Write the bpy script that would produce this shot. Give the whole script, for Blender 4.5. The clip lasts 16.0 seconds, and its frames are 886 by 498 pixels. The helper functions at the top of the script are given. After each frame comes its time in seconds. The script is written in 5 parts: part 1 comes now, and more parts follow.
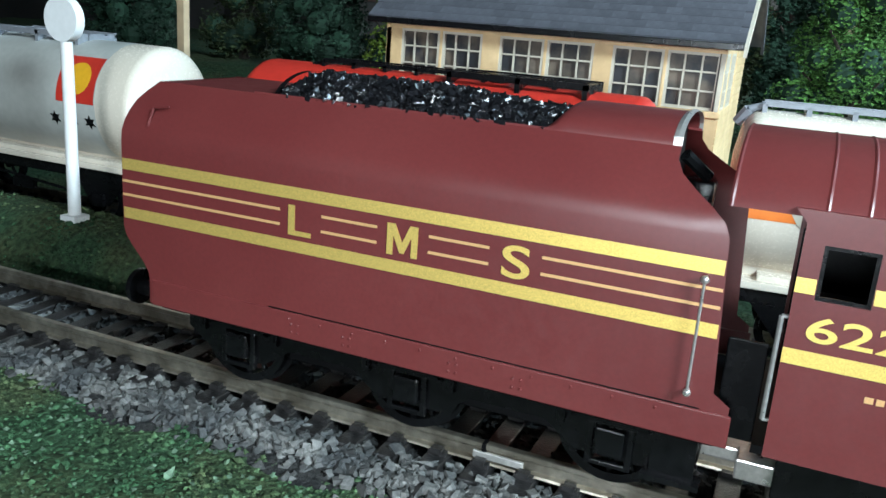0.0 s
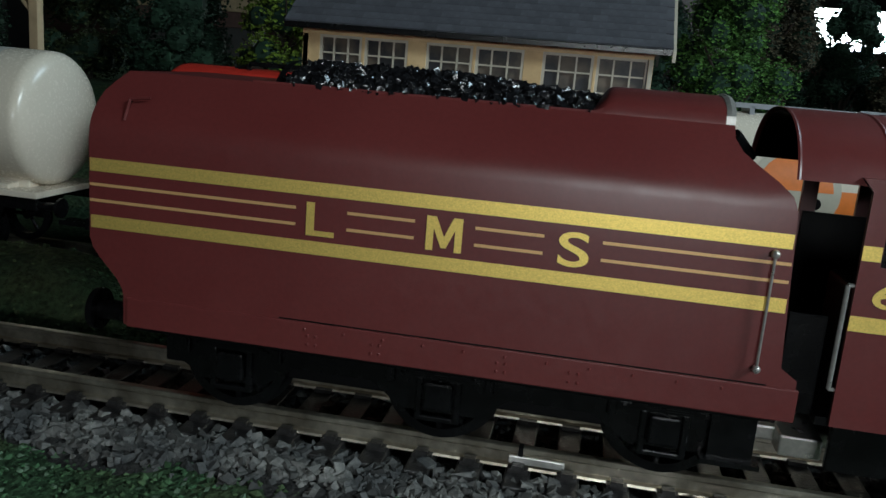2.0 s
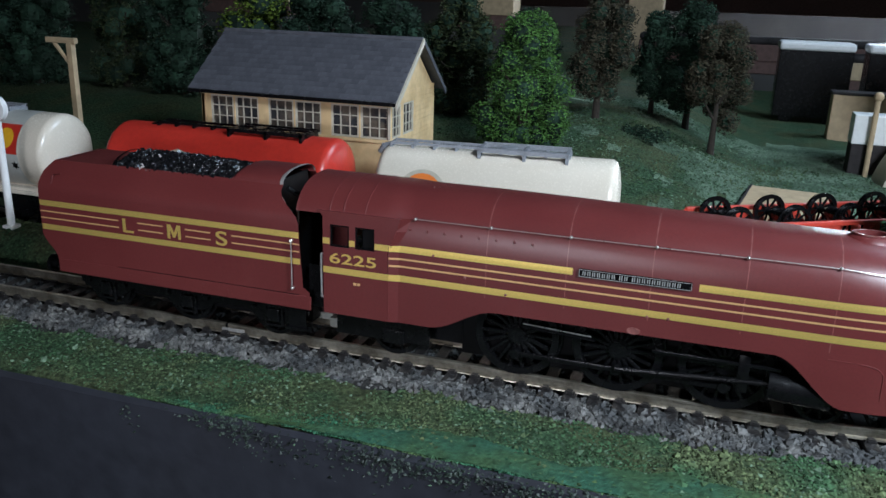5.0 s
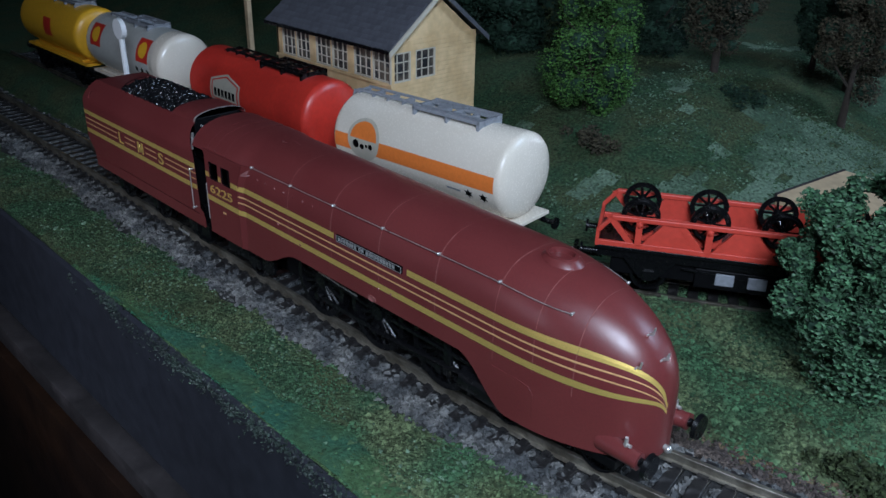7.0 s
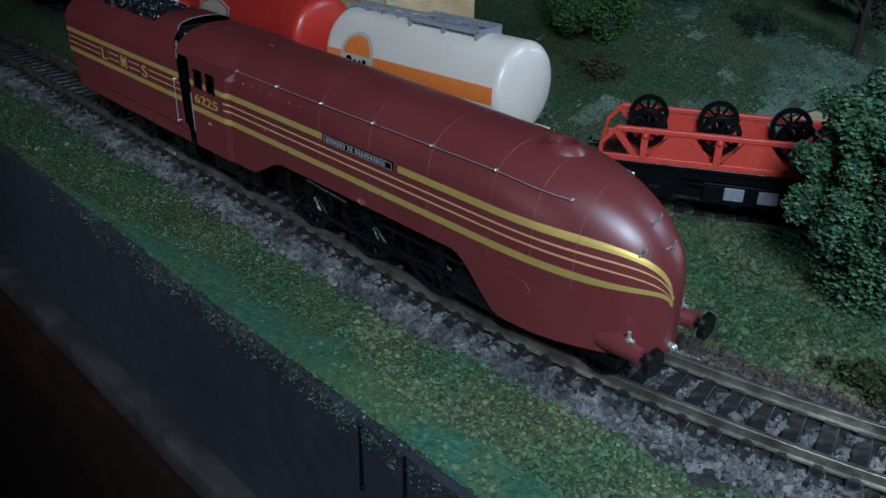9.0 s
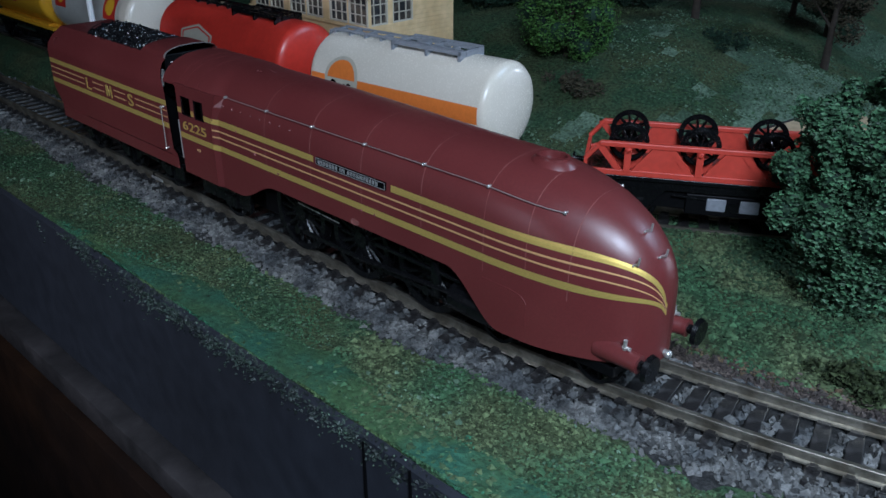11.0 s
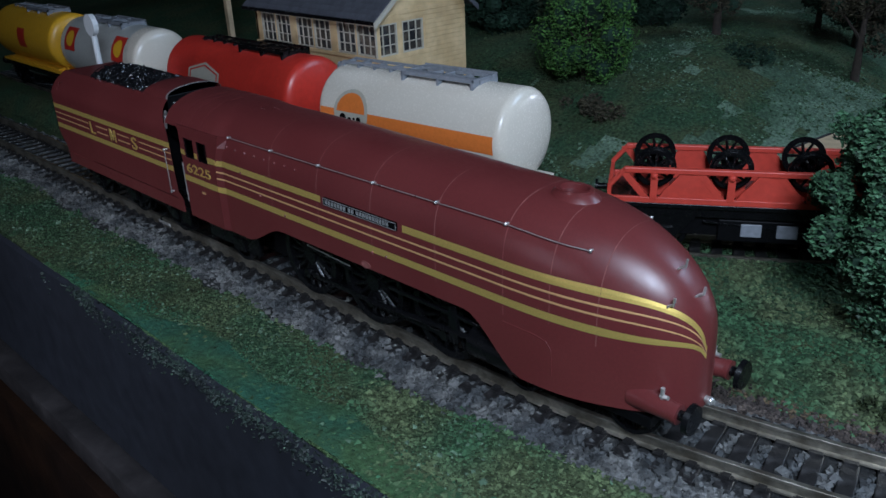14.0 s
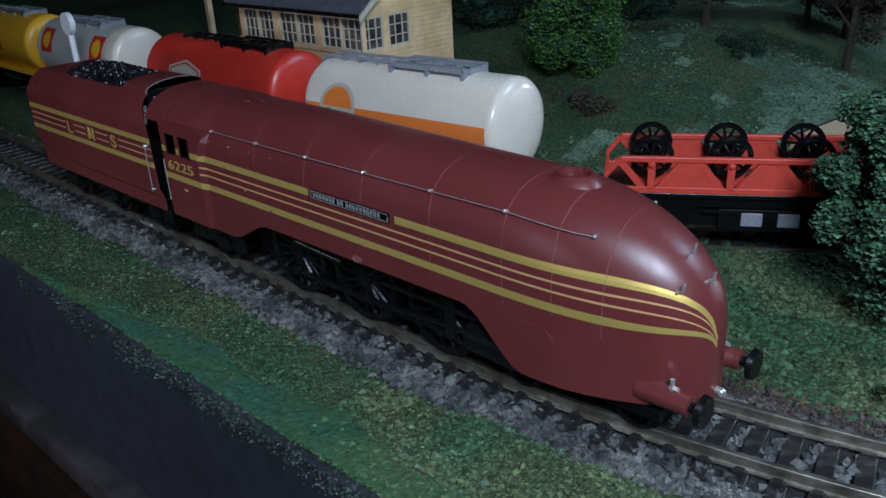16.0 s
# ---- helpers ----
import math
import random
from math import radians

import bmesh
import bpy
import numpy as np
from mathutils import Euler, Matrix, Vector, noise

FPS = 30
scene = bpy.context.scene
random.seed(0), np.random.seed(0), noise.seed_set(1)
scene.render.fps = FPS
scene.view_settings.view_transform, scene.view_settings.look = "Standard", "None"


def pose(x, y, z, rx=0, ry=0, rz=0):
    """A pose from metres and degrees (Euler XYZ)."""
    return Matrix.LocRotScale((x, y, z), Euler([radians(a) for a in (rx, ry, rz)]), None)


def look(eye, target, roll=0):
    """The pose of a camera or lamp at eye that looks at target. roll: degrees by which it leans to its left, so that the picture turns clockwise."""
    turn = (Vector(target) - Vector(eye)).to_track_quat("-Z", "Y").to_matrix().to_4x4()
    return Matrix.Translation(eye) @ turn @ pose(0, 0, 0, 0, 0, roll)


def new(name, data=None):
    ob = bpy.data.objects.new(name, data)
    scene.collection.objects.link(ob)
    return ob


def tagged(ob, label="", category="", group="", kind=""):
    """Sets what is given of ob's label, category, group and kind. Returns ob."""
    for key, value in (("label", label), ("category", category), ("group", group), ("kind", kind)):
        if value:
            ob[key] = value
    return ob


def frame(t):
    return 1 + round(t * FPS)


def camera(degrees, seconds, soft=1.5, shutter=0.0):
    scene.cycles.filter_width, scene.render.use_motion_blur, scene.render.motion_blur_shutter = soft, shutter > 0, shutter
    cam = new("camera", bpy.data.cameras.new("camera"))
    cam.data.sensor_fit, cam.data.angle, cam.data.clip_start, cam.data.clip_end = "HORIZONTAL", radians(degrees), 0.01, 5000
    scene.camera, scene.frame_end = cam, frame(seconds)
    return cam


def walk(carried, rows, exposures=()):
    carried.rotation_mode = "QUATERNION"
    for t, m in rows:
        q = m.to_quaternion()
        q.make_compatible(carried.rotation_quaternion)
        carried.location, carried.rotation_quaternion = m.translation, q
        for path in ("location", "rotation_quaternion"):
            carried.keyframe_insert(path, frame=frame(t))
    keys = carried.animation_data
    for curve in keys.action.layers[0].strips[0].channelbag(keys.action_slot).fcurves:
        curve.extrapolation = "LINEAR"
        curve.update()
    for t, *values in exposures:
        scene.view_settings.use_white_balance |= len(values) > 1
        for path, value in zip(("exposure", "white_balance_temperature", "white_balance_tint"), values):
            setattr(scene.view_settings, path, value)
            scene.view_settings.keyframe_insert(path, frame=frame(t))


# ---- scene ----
cam = camera(56.38, 16.0)
PATH = [
    (0, (0.10348, -0.12256, 0.06532), (-0.00782, 0.14399, -0.01568), 4.30),
    (0.5, (0.08886, -0.12230, 0.06059), (-0.00281, 0.15287, -0.01608), 4.60),
    (1, (0.07963, -0.12758, 0.05465), (0.00194, 0.15333, -0.01644), 4.80),
    (1.5, (0.07512, -0.12542, 0.05546), (0.01496, 0.16070, -0.01176), 5.20),
    (2, (0.07152, -0.12628, 0.05579), (0.02261, 0.16255, -0.00888), 4.80),
    (2.5, (0.07286, -0.12846, 0.05356), (0.03356, 0.16164, -0.01199), 4.80),
    (3, (0.09537, -0.15645, 0.06134), (0.05922, 0.13393, -0.00480), 4.20),
    (3.5, (0.11256, -0.19818, 0.07546), (0.08556, 0.09372, 0.01171), 3.00),
    (4, (0.13781, -0.22253, 0.09126), (0.11231, 0.06904, 0.02542), 2.90),
    (4.5, (0.16658, -0.23347, 0.10568), (0.12457, 0.05188, 0.02316), 2.20),
    (4.7, (0.18380, -0.23536, 0.10792), (0.12499, 0.04579, 0.02135), 1.90),
    (6.8, (0.36634, -0.16429, 0.14484), (0.17221, 0.02639, 0.01852), 1.00),
    (7, (0.37050, -0.15629, 0.14468), (0.17838, 0.03433, 0.01525), 1.10),
    (7.5, (0.37321, -0.14458, 0.13561), (0.17581, 0.03722, 0.00151), 0.20),
    (8, (0.37399, -0.14303, 0.12648), (0.17354, 0.03328, -0.01040), -0.60),
    (8.5, (0.37168, -0.13867, 0.12693), (0.17679, 0.04481, -0.00854), 0.20),
    (9, (0.37077, -0.15207, 0.12030), (0.18104, 0.03481, -0.01783), 1.30),
    (9.2, (0.36989, -0.15454, 0.11965), (0.18452, 0.03773, -0.01698), 2.60),
    (11.3, (0.37025, -0.15991, 0.12075), (0.18140, 0.03374, -0.00900), -0.40),
    (11.5, (0.37298, -0.16197, 0.12050), (0.18186, 0.03005, -0.00836), -0.80),
    (12, (0.36872, -0.15528, 0.11672), (0.17752, 0.03637, -0.01255), -0.90),
    (12.5, (0.37420, -0.15752, 0.11722), (0.18141, 0.03362, -0.01045), -1.30),
    (13, (0.37585, -0.15811, 0.12033), (0.18249, 0.03315, -0.00628), -1.80),
    (13.5, (0.37497, -0.15456, 0.11892), (0.18144, 0.03732, -0.00650), -1.80),
    (14, (0.36099, -0.14565, 0.11799), (0.16574, 0.04645, -0.00438), -2.50),
    (14.5, (0.35194, -0.13682, 0.11100), (0.15863, 0.05694, -0.01183), -3.20),
    (15, (0.35065, -0.13802, 0.10844), (0.15939, 0.05699, -0.01562), -3.00),
    (15.5, (0.35230, -0.13831, 0.10932), (0.16018, 0.05711, -0.01276), -3.00),
    (16, (0.35462, -0.14272, 0.11128), (0.16258, 0.05367, -0.00935), -3.00),
]

EXPOSURES = [(0, 1.4, 6000, 0), (0.7, 1.15, 6050, 0), (1.5, -0.2, 6300, 0), (2.5, -0.45, 6450, 0), (3.0, -1.3, 6350, 1), (3.5, -0.15, 6150, 4), (4.0, 0.5, 6050, 6), (4.5, 0.4, 6200, 9),
             (6.8, -0.15, 5750, 14), (7.5, -0.5, 5600, 13), (8.0, -0.15, 5500, 9), (8.5, -0.05, 5500, 9), (9.0, -0.5, 5550, 12), (11.5, -0.3, 5600, 12), (12.5, 0.0, 5600, 11), (13.5, -0.35, 5600, 12), (14.5, -0.65, 5700, 14), (16.0, -0.42, 5650, 13)]
walk(cam, [(t, look(eye, target, roll)) for t, eye, target, roll in PATH], EXPOSURES)

# ---- world and light ----
world = bpy.data.worlds.new("world")
scene.world = world
world.use_nodes = True
world.node_tree.nodes["Background"].inputs[0].default_value = (0.55, 0.68, 1.0, 1)
world.node_tree.nodes["Background"].inputs[1].default_value = 0.007


def area_lamp(name, m, sx, sy, power, colour, spread=180):
    data = bpy.data.lights.new(name, "AREA")
    data.shape, data.size, data.size_y, data.energy, data.color = "RECTANGLE", sx, sy, power, colour
    data.spread = radians(spread)
    ob = new(name, data)
    ob.matrix_world = m
    return ob


area_lamp("ceiling_light", look((0.66, 0.44, 0.50), (0.33, 0.13, 0.0)), 0.26, 0.2, 2.9, (0.64, 0.83, 1.0))
area_lamp("room_light", look((0.50, -0.23, 0.31), (0.31, 0.0, 0.0)), 0.14, 0.12, 1.75, (0.80, 0.91, 1.0), 125)
# unseen fill lamp added on the near side to brighten the tender
area_lamp("tender_fill", look((0.12, -0.44, 0.088), (0.062, 0.0, 0.016)), 0.1, 0.06, 0.09, (0.92, 0.94, 1.0), 62)


# ---- materials ----
def mat(name, colour, rough=0.5, metal=0.0, var=0.12, scale=400.0, bump=0.0, bump_scale=2000.0, second=None, mix_scale=120.0,
        contrast=(0.4, 0.6), spec=0.5, random_piece=0.0, coat=0.0):
    """A procedural surface: base colour, coarse blend to a second colour, fine grain and relief."""
    m = bpy.data.materials.new(name)
    m.use_nodes = True
    nt = m.node_tree
    b = nt.nodes["Principled BSDF"]
    b.inputs["Roughness"].default_value = rough
    b.inputs["Metallic"].default_value = metal
    b.inputs["Specular IOR Level"].default_value = spec
    b.inputs["Coat Weight"].default_value = coat
    tc = nt.nodes.new("ShaderNodeTexCoord")
    link = nt.links.new

    def noise_node(s, detail=5.0):
        n = nt.nodes.new("ShaderNodeTexNoise")
        n.inputs["Scale"].default_value = s
        n.inputs["Detail"].default_value = detail
        link(tc.outputs["Object"], n.inputs["Vector"])
        return n

    def ramp(lo, hi, source):
        r = nt.nodes.new("ShaderNodeMapRange")
        r.inputs[1].default_value, r.inputs[2].default_value = lo, hi
        link(source, r.inputs[0])
        return r.outputs[0]

    def mixer(fac, a, bb, mode="MIX"):
        x = nt.nodes.new("ShaderNodeMix")
        x.data_type, x.blend_type = "RGBA", mode
        for sock, v in ((x.inputs[0], fac), (x.inputs[6], a), (x.inputs[7], bb)):
            if isinstance(v, (int, float)):
                sock.default_value = v
            elif isinstance(v, tuple):
                sock.default_value = (*v, 1)
            else:
                link(v, sock)
        return x.outputs[2]

    col = tuple(colour)
    if second:
        col = mixer(ramp(contrast[0], contrast[1], noise_node(mix_scale, 6).outputs[0]), col, tuple(second))
    grain = noise_node(scale)
    dark = tuple(c * (1 - var) for c in (1, 1, 1))
    light = tuple(1 + var for _ in range(3))
    tone = mixer(ramp(0.3, 0.7, grain.outputs[0]), dark, light)
    col = mixer(1.0, col, tone, "MULTIPLY")
    if random_piece:
        info = nt.nodes.new("ShaderNodeObjectInfo")
        geo = nt.nodes.new("ShaderNodeNewGeometry")
        add = nt.nodes.new("ShaderNodeMath")
        add.operation = "ADD"
        link(info.outputs["Random"], add.inputs[0])
        link(geo.outputs["Random Per Island"], add.inputs[1])
        fr = nt.nodes.new("ShaderNodeMath")
        fr.operation = "FRACT"
        link(add.outputs[0], fr.inputs[0])
        lo, hi = 1 - random_piece, 1 + random_piece
        col = mixer(1.0, col, mixer(fr.outputs[0], (lo, lo, lo), (hi, hi, hi)), "MULTIPLY")
    link(col, b.inputs["Base Color"])
    rr = nt.nodes.new("ShaderNodeMapRange")
    rr.inputs[3].default_value, rr.inputs[4].default_value = max(0.02, rough - 0.08), min(1.0, rough + 0.08)
    link(noise_node(scale * 0.37, 3).outputs[0], rr.inputs[0])
    link(rr.outputs[0], b.inputs["Roughness"])
    if bump:
        bn = nt.nodes.new("ShaderNodeBump")
        bn.inputs["Strength"].default_value = 1.0
        bn.inputs["Distance"].default_value = bump
        link(noise_node(bump_scale, 4).outputs[0], bn.inputs["Height"])
        link(bn.outputs[0], b.inputs["Normal"])
    return m


MAROON = mat("maroon_paint", (0.105, 0.0195, 0.019), 0.36, 0, 0.07, 1500, 0.000012, 6000, (0.116, 0.023, 0.022), 40)
# lighter maroon for the seams, the cast plate and the knobs
SEAM = mat("pale_maroon", (0.2, 0.07, 0.062), 0.4, 0, 0.3, 900)
GOLD = mat("gold_lining", (0.8, 0.59, 0.16), 0.43, 0.74, 0.16, 6000)
GOLD_THIN = mat("thin_lining", (0.62, 0.37, 0.16), 0.42, 0.35, 0.1, 6000)
BLACK = mat("black_plastic", (0.0035, 0.0035, 0.004), 0.26, 0, 0.3, 900, 0.00003, 3000, spec=0.32)
MATT_BLACK = mat("matt_black", (0.0025, 0.0025, 0.003), 0.5, 0, 0.3, 900, spec=0.12)
COAL = mat("coal", (0.006, 0.006, 0.007), 0.18, 0, 0.4, 1500, 0.0001, 1500, random_piece=0.5)
SPILL = mat("dark_glue", (0.012, 0.016, 0.015), 0.5, 0, 0.4, 600, second=(0.03, 0.045, 0.035), mix_scale=60, random_piece=0.5, spec=0.3)
STEEL = mat("bright_steel", (0.58, 0.56, 0.53), 0.3, 0.75, 0.12, 1500)
RAIL = mat("nickel_rail", (0.5, 0.46, 0.38), 0.36, 0.92, 0.2, 700, second=(0.26, 0.23, 0.18), mix_scale=90)
RAILSIDE = mat("rail_web", (0.13, 0.11, 0.09), 0.6, 0.5, 0.2, 900)
SLEEPER = mat("sleeper_plastic", (0.014, 0.013, 0.013), 0.36, 0, 0.3, 1200, 0.0001, 2500, second=(0.035, 0.033, 0.033), mix_scale=300, contrast=(0.5, 0.72))
BALLAST = mat("ballast_bed", (0.035, 0.034, 0.033), 0.95, 0, 0.4, 1200, 0.0006, 1500, second=(0.02, 0.02, 0.02), mix_scale=400, spec=0.2)
STONE = mat("ballast_stone", (0.108, 0.106, 0.1), 0.7, 0, 0.35, 1500, 0.0002, 3000, second=(0.04, 0.042, 0.043), mix_scale=110, random_piece=0.6)
BROWNSTONE = mat("brown_gravel", (0.085, 0.066, 0.055), 0.85, 0, 0.35, 1500, 0.0002, 3000, second=(0.045, 0.036, 0.032), mix_scale=110, random_piece=0.6, spec=0.2)
GRASS = mat("scatter_grass", (0.03, 0.062, 0.03), 0.95, 0, 0.6, 700, 0.0016, 700, second=(0.05, 0.066, 0.03), mix_scale=45, contrast=(0.4, 0.6), spec=0.2)
# pale patches, with window light on the far ground mixed into the colour
PALELITGRASS = mat("pale_lit_grass", (0.125, 0.18, 0.122), 0.95, 0, 0.5, 700, 0.0014, 700, second=(0.05, 0.085, 0.05), mix_scale=28, contrast=(0.4, 0.62), spec=0.2)
TURFBANK = mat("bank_foam_turf", (0.036, 0.072, 0.032), 0.95, 0, 0.3, 800, second=(0.065, 0.09, 0.042), mix_scale=22, contrast=(0.42, 0.6), random_piece=0.4, spec=0.2)
TURF = mat("foam_turf", (0.04, 0.088, 0.042), 0.95, 0, 0.3, 800, second=(0.078, 0.102, 0.048), mix_scale=38, contrast=(0.42, 0.6), random_piece=0.6, spec=0.2)
# pale turf; its tint also carries window light on the far ground
TURFPALE = mat("pale_turf", (0.12, 0.18, 0.12), 0.95, 0, 0.3, 800, second=(0.06, 0.105, 0.062), mix_scale=30, contrast=(0.4, 0.6), random_piece=0.45, spec=0.2)
VERGE = mat("teal_verge_paint", (0.026, 0.085, 0.052), 0.85, 0, 0.4, 500, 0.0007, 700, second=(0.042, 0.085, 0.034), mix_scale=45, spec=0.25)
VERGETURF = mat("teal_turf", (0.03, 0.1, 0.055), 0.95, 0, 0.3, 800, second=(0.06, 0.1, 0.04), mix_scale=50, random_piece=0.5, spec=0.2)
BLADE = mat("brown_scatter", (0.07, 0.05, 0.03), 0.95, 0, 0.4, 500, random_piece=0.6, spec=0.2)
FASCIA = mat("slate_paint", (0.022, 0.024, 0.031), 0.5, 0, 0.18, 140, 0.00025, 160, second=(0.019, 0.02, 0.025), mix_scale=14, contrast=(0.42, 0.64), spec=0.25)
LEDGE = mat("grey_board", (0.036, 0.031, 0.031), 0.8, 0, 0.3, 150, 0.0004, 300, second=(0.022, 0.019, 0.019), mix_scale=40, spec=0.2)
WOOD = mat("dark_wood", (0.018, 0.008, 0.004), 0.55, 0, 0.35, 60, 0.0003, 250, second=(0.008, 0.004, 0.003), mix_scale=12, spec=0.2)
WHITE = mat("white_tank", (0.68, 0.61, 0.51), 0.26, 0, 0.03, 4000, second=(0.65, 0.58, 0.48), mix_scale=40)
TANKGREY = mat("grey_tank", (0.42, 0.42, 0.39), 0.35, 0, 0.06, 500)
SHEDROOF = mat("pale_shed_roof", (0.13, 0.145, 0.16), 0.3, 0, 0.1, 300)
RED = mat("red_plastic", (0.52, 0.035, 0.022), 0.34, 0, 0.08, 500, second=(0.46, 0.03, 0.02), mix_scale=50)
ORANGE = mat("orange_band", (0.72, 0.19, 0.035), 0.38, 0, 0.06, 800)
YELLOW = mat("yellow_tank", (0.72, 0.38, 0.02), 0.35, 0, 0.06, 500)
WAGONRED = mat("red_wagon", (0.5, 0.05, 0.03), 0.45, 0, 0.1, 500, 0.00004, 1500)
WALKGREY = mat("grey_walkway", (0.2, 0.21, 0.23), 0.5, 0, 0.15, 700)
CREAM = mat("cream_wood", (0.62, 0.45, 0.24), 0.6, 0, 0.1, 300, 0.00008, 900, second=(0.52, 0.36, 0.18), mix_scale=70)
ROOF = mat("slate_roof", (0.07, 0.072, 0.085), 0.6, 0, 0.25, 300, 0.0001, 900, random_piece=0.2)
BRICK = mat("brick_base", (0.22, 0.11, 0.06), 0.8, 0, 0.3, 300, 0.0001, 900, random_piece=0.25)
TRIM = mat("white_trim", (0.44, 0.4, 0.32), 0.5, 0, 0.06, 500)
SILVER = mat("silver_letter", (0.3, 0.3, 0.29), 0.4, 0.2, 0.1, 900)
POST = mat("white_post", (0.75, 0.75, 0.74), 0.45, 0, 0.05, 400)
GLASSY = mat("cab_dark", (0.01, 0.011, 0.013), 0.25)
LEAF = mat("foliage_green", (0.06, 0.135, 0.03), 0.8, 0, 0.3, 300, random_piece=0.55, spec=0.25)
# dark leaf tone; also colours the shade filling inside crowns
LEAFDARK = mat("foliage_dark_and_shade", (0.014, 0.034, 0.02), 0.8, 0, 0.3, 300, random_piece=0.5, spec=0.25)
LEAFBROWN = mat("foliage_brown", (0.055, 0.048, 0.03), 0.8, 0, 0.3, 300, random_piece=0.5, spec=0.25)
LEAFOLIVE = mat("foliage_olive", (0.03, 0.042, 0.016), 0.8, 0, 0.3, 300, random_piece=0.5, spec=0.25)
LEAFBLUE = mat("foliage_bluegreen", (0.045, 0.105, 0.05), 0.6, 0, 0.3, 300, random_piece=0.65, spec=0.4)
LEAFLIME = mat("foliage_lime", (0.1, 0.15, 0.02), 0.8, 0, 0.3, 300, random_piece=0.5, spec=0.25)
BARK = mat("bark", (0.03, 0.022, 0.016), 0.9, 0, 0.3, 500, 0.0002, 900)
WALL = mat("dark_room_wall", (0.05, 0.048, 0.05), 0.9, 0, 0.2, 8, second=(0.06, 0.055, 0.05), mix_scale=3)
TAN = mat("tan_card", (0.45, 0.33, 0.2), 0.7, 0, 0.15, 200)
BROWN = mat("brown_brick_building", (0.11, 0.06, 0.05), 0.8, 0, 0.25, 200)
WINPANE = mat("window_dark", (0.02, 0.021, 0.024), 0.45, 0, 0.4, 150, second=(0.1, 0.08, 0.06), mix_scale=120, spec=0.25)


# ---- mesh helpers (millimetres) ----
MM = 0.001


def finish(ob, bm, material, smooth=False, angle=35):
    me = bpy.data.meshes.new(ob.name if ob else "mesh")
    bmesh.ops.scale(bm, vec=(MM, MM, MM), verts=bm.verts)
    bm.normal_update()
    for f in bm.faces:
        f.smooth = smooth
    if smooth:
        for e in bm.edges:
            if len(e.link_faces) == 2 and e.calc_face_angle(0) > radians(angle):
                e.smooth = False
    bm.to_mesh(me)
    bm.free()
    me.materials.append(material)
    return me


def part(name, bm, material, parent=None, label="", smooth=False, at=None, angle=35):
    """Links a bmesh, in millimetres, as one mesh object under a thing or a part."""
    me = finish(None, bm, material, smooth, angle)
    me.name = name
    ob = new(name, me)
    if at is not None:
        ob.matrix_basis = at
    if parent:
        ob.parent = parent
    if label:
        ob["label"] = label
    return ob


def shared(name, me, parent, m):
    ob = new(name, me)
    ob.parent = parent
    ob.matrix_basis = m
    return ob


def thing(name, m, label, category, group="", kind=""):
    ob = new(name)
    ob.empty_display_size = 0.005
    ob.matrix_basis = m
    return tagged(ob, label, category, group, kind)


def mmpose(x, y, z, rx=0, ry=0, rz=0):
    return pose(x * MM, y * MM, z * MM, rx, ry, rz)


def box(bm, x0, x1, y0, y1, z0, z1, bevel=0.0):
    r = bmesh.ops.create_cube(bm, size=1)
    vs = r["verts"]
    for v in vs:
        v.co = Vector((x0 + (v.co.x + 0.5) * (x1 - x0), y0 + (v.co.y + 0.5) * (y1 - y0), z0 + (v.co.z + 0.5) * (z1 - z0)))
    if bevel:
        es = {e for v in vs for e in v.link_edges}
        bmesh.ops.bevel(bm, geom=list(es), offset=bevel, segments=2, affect="EDGES", profile=0.5)
    return bm


def boxed(*a, **k):
    return box(bmesh.new(), *a, **k)


def rod(bm, a, b, r, seg=8, r2=None):
    a, b = Vector(a), Vector(b)
    d = b - a
    m = Matrix.Translation((a + b) / 2) @ d.to_track_quat("Z", "Y").to_matrix().to_4x4()
    bmesh.ops.create_cone(bm, cap_ends=True, segments=seg, radius1=r, radius2=r if r2 is None else r2, depth=d.length, matrix=m)
    return bm


def ball(bm, c, r, sx=1, sy=1, sz=1, u=8, v=6):
    bmesh.ops.create_uvsphere(bm, u_segments=u, v_segments=v, radius=r, matrix=Matrix.Translation(c) @ Matrix.Diagonal((sx, sy, sz, 1)))
    return bm


def loft(rows, closed=False, caps=False):
    """A sheet through rows of points."""
    bm = bmesh.new()
    vs = [[bm.verts.new(p) for p in row] for row in rows]
    n = len(rows[0])
    for i in range(len(rows) - 1):
        for j in range(n if closed else n - 1):
            k = (j + 1) % n
            bm.faces.new((vs[i][j], vs[i + 1][j], vs[i + 1][k], vs[i][k]))
    if caps:
        bm.faces.new(vs[0])
        bm.faces.new(list(reversed(vs[-1])))
    bmesh.ops.recalc_face_normals(bm, faces=bm.faces)
    return bm


def prism(outline, y0, y1):
    """An outline in x and z, thick from y0 to y1."""
    bm = bmesh.new()
    a = [bm.verts.new((x, y0, z)) for x, z in outline]
    b = [bm.verts.new((x, y1, z)) for x, z in outline]
    bm.faces.new(a)
    bm.faces.new(list(reversed(b)))
    for i in range(len(a)):
        j = (i + 1) % len(a)
        bm.faces.new((a[j], a[i], b[i], b[j]))
    bmesh.ops.recalc_face_normals(bm, faces=bm.faces)
    return bm


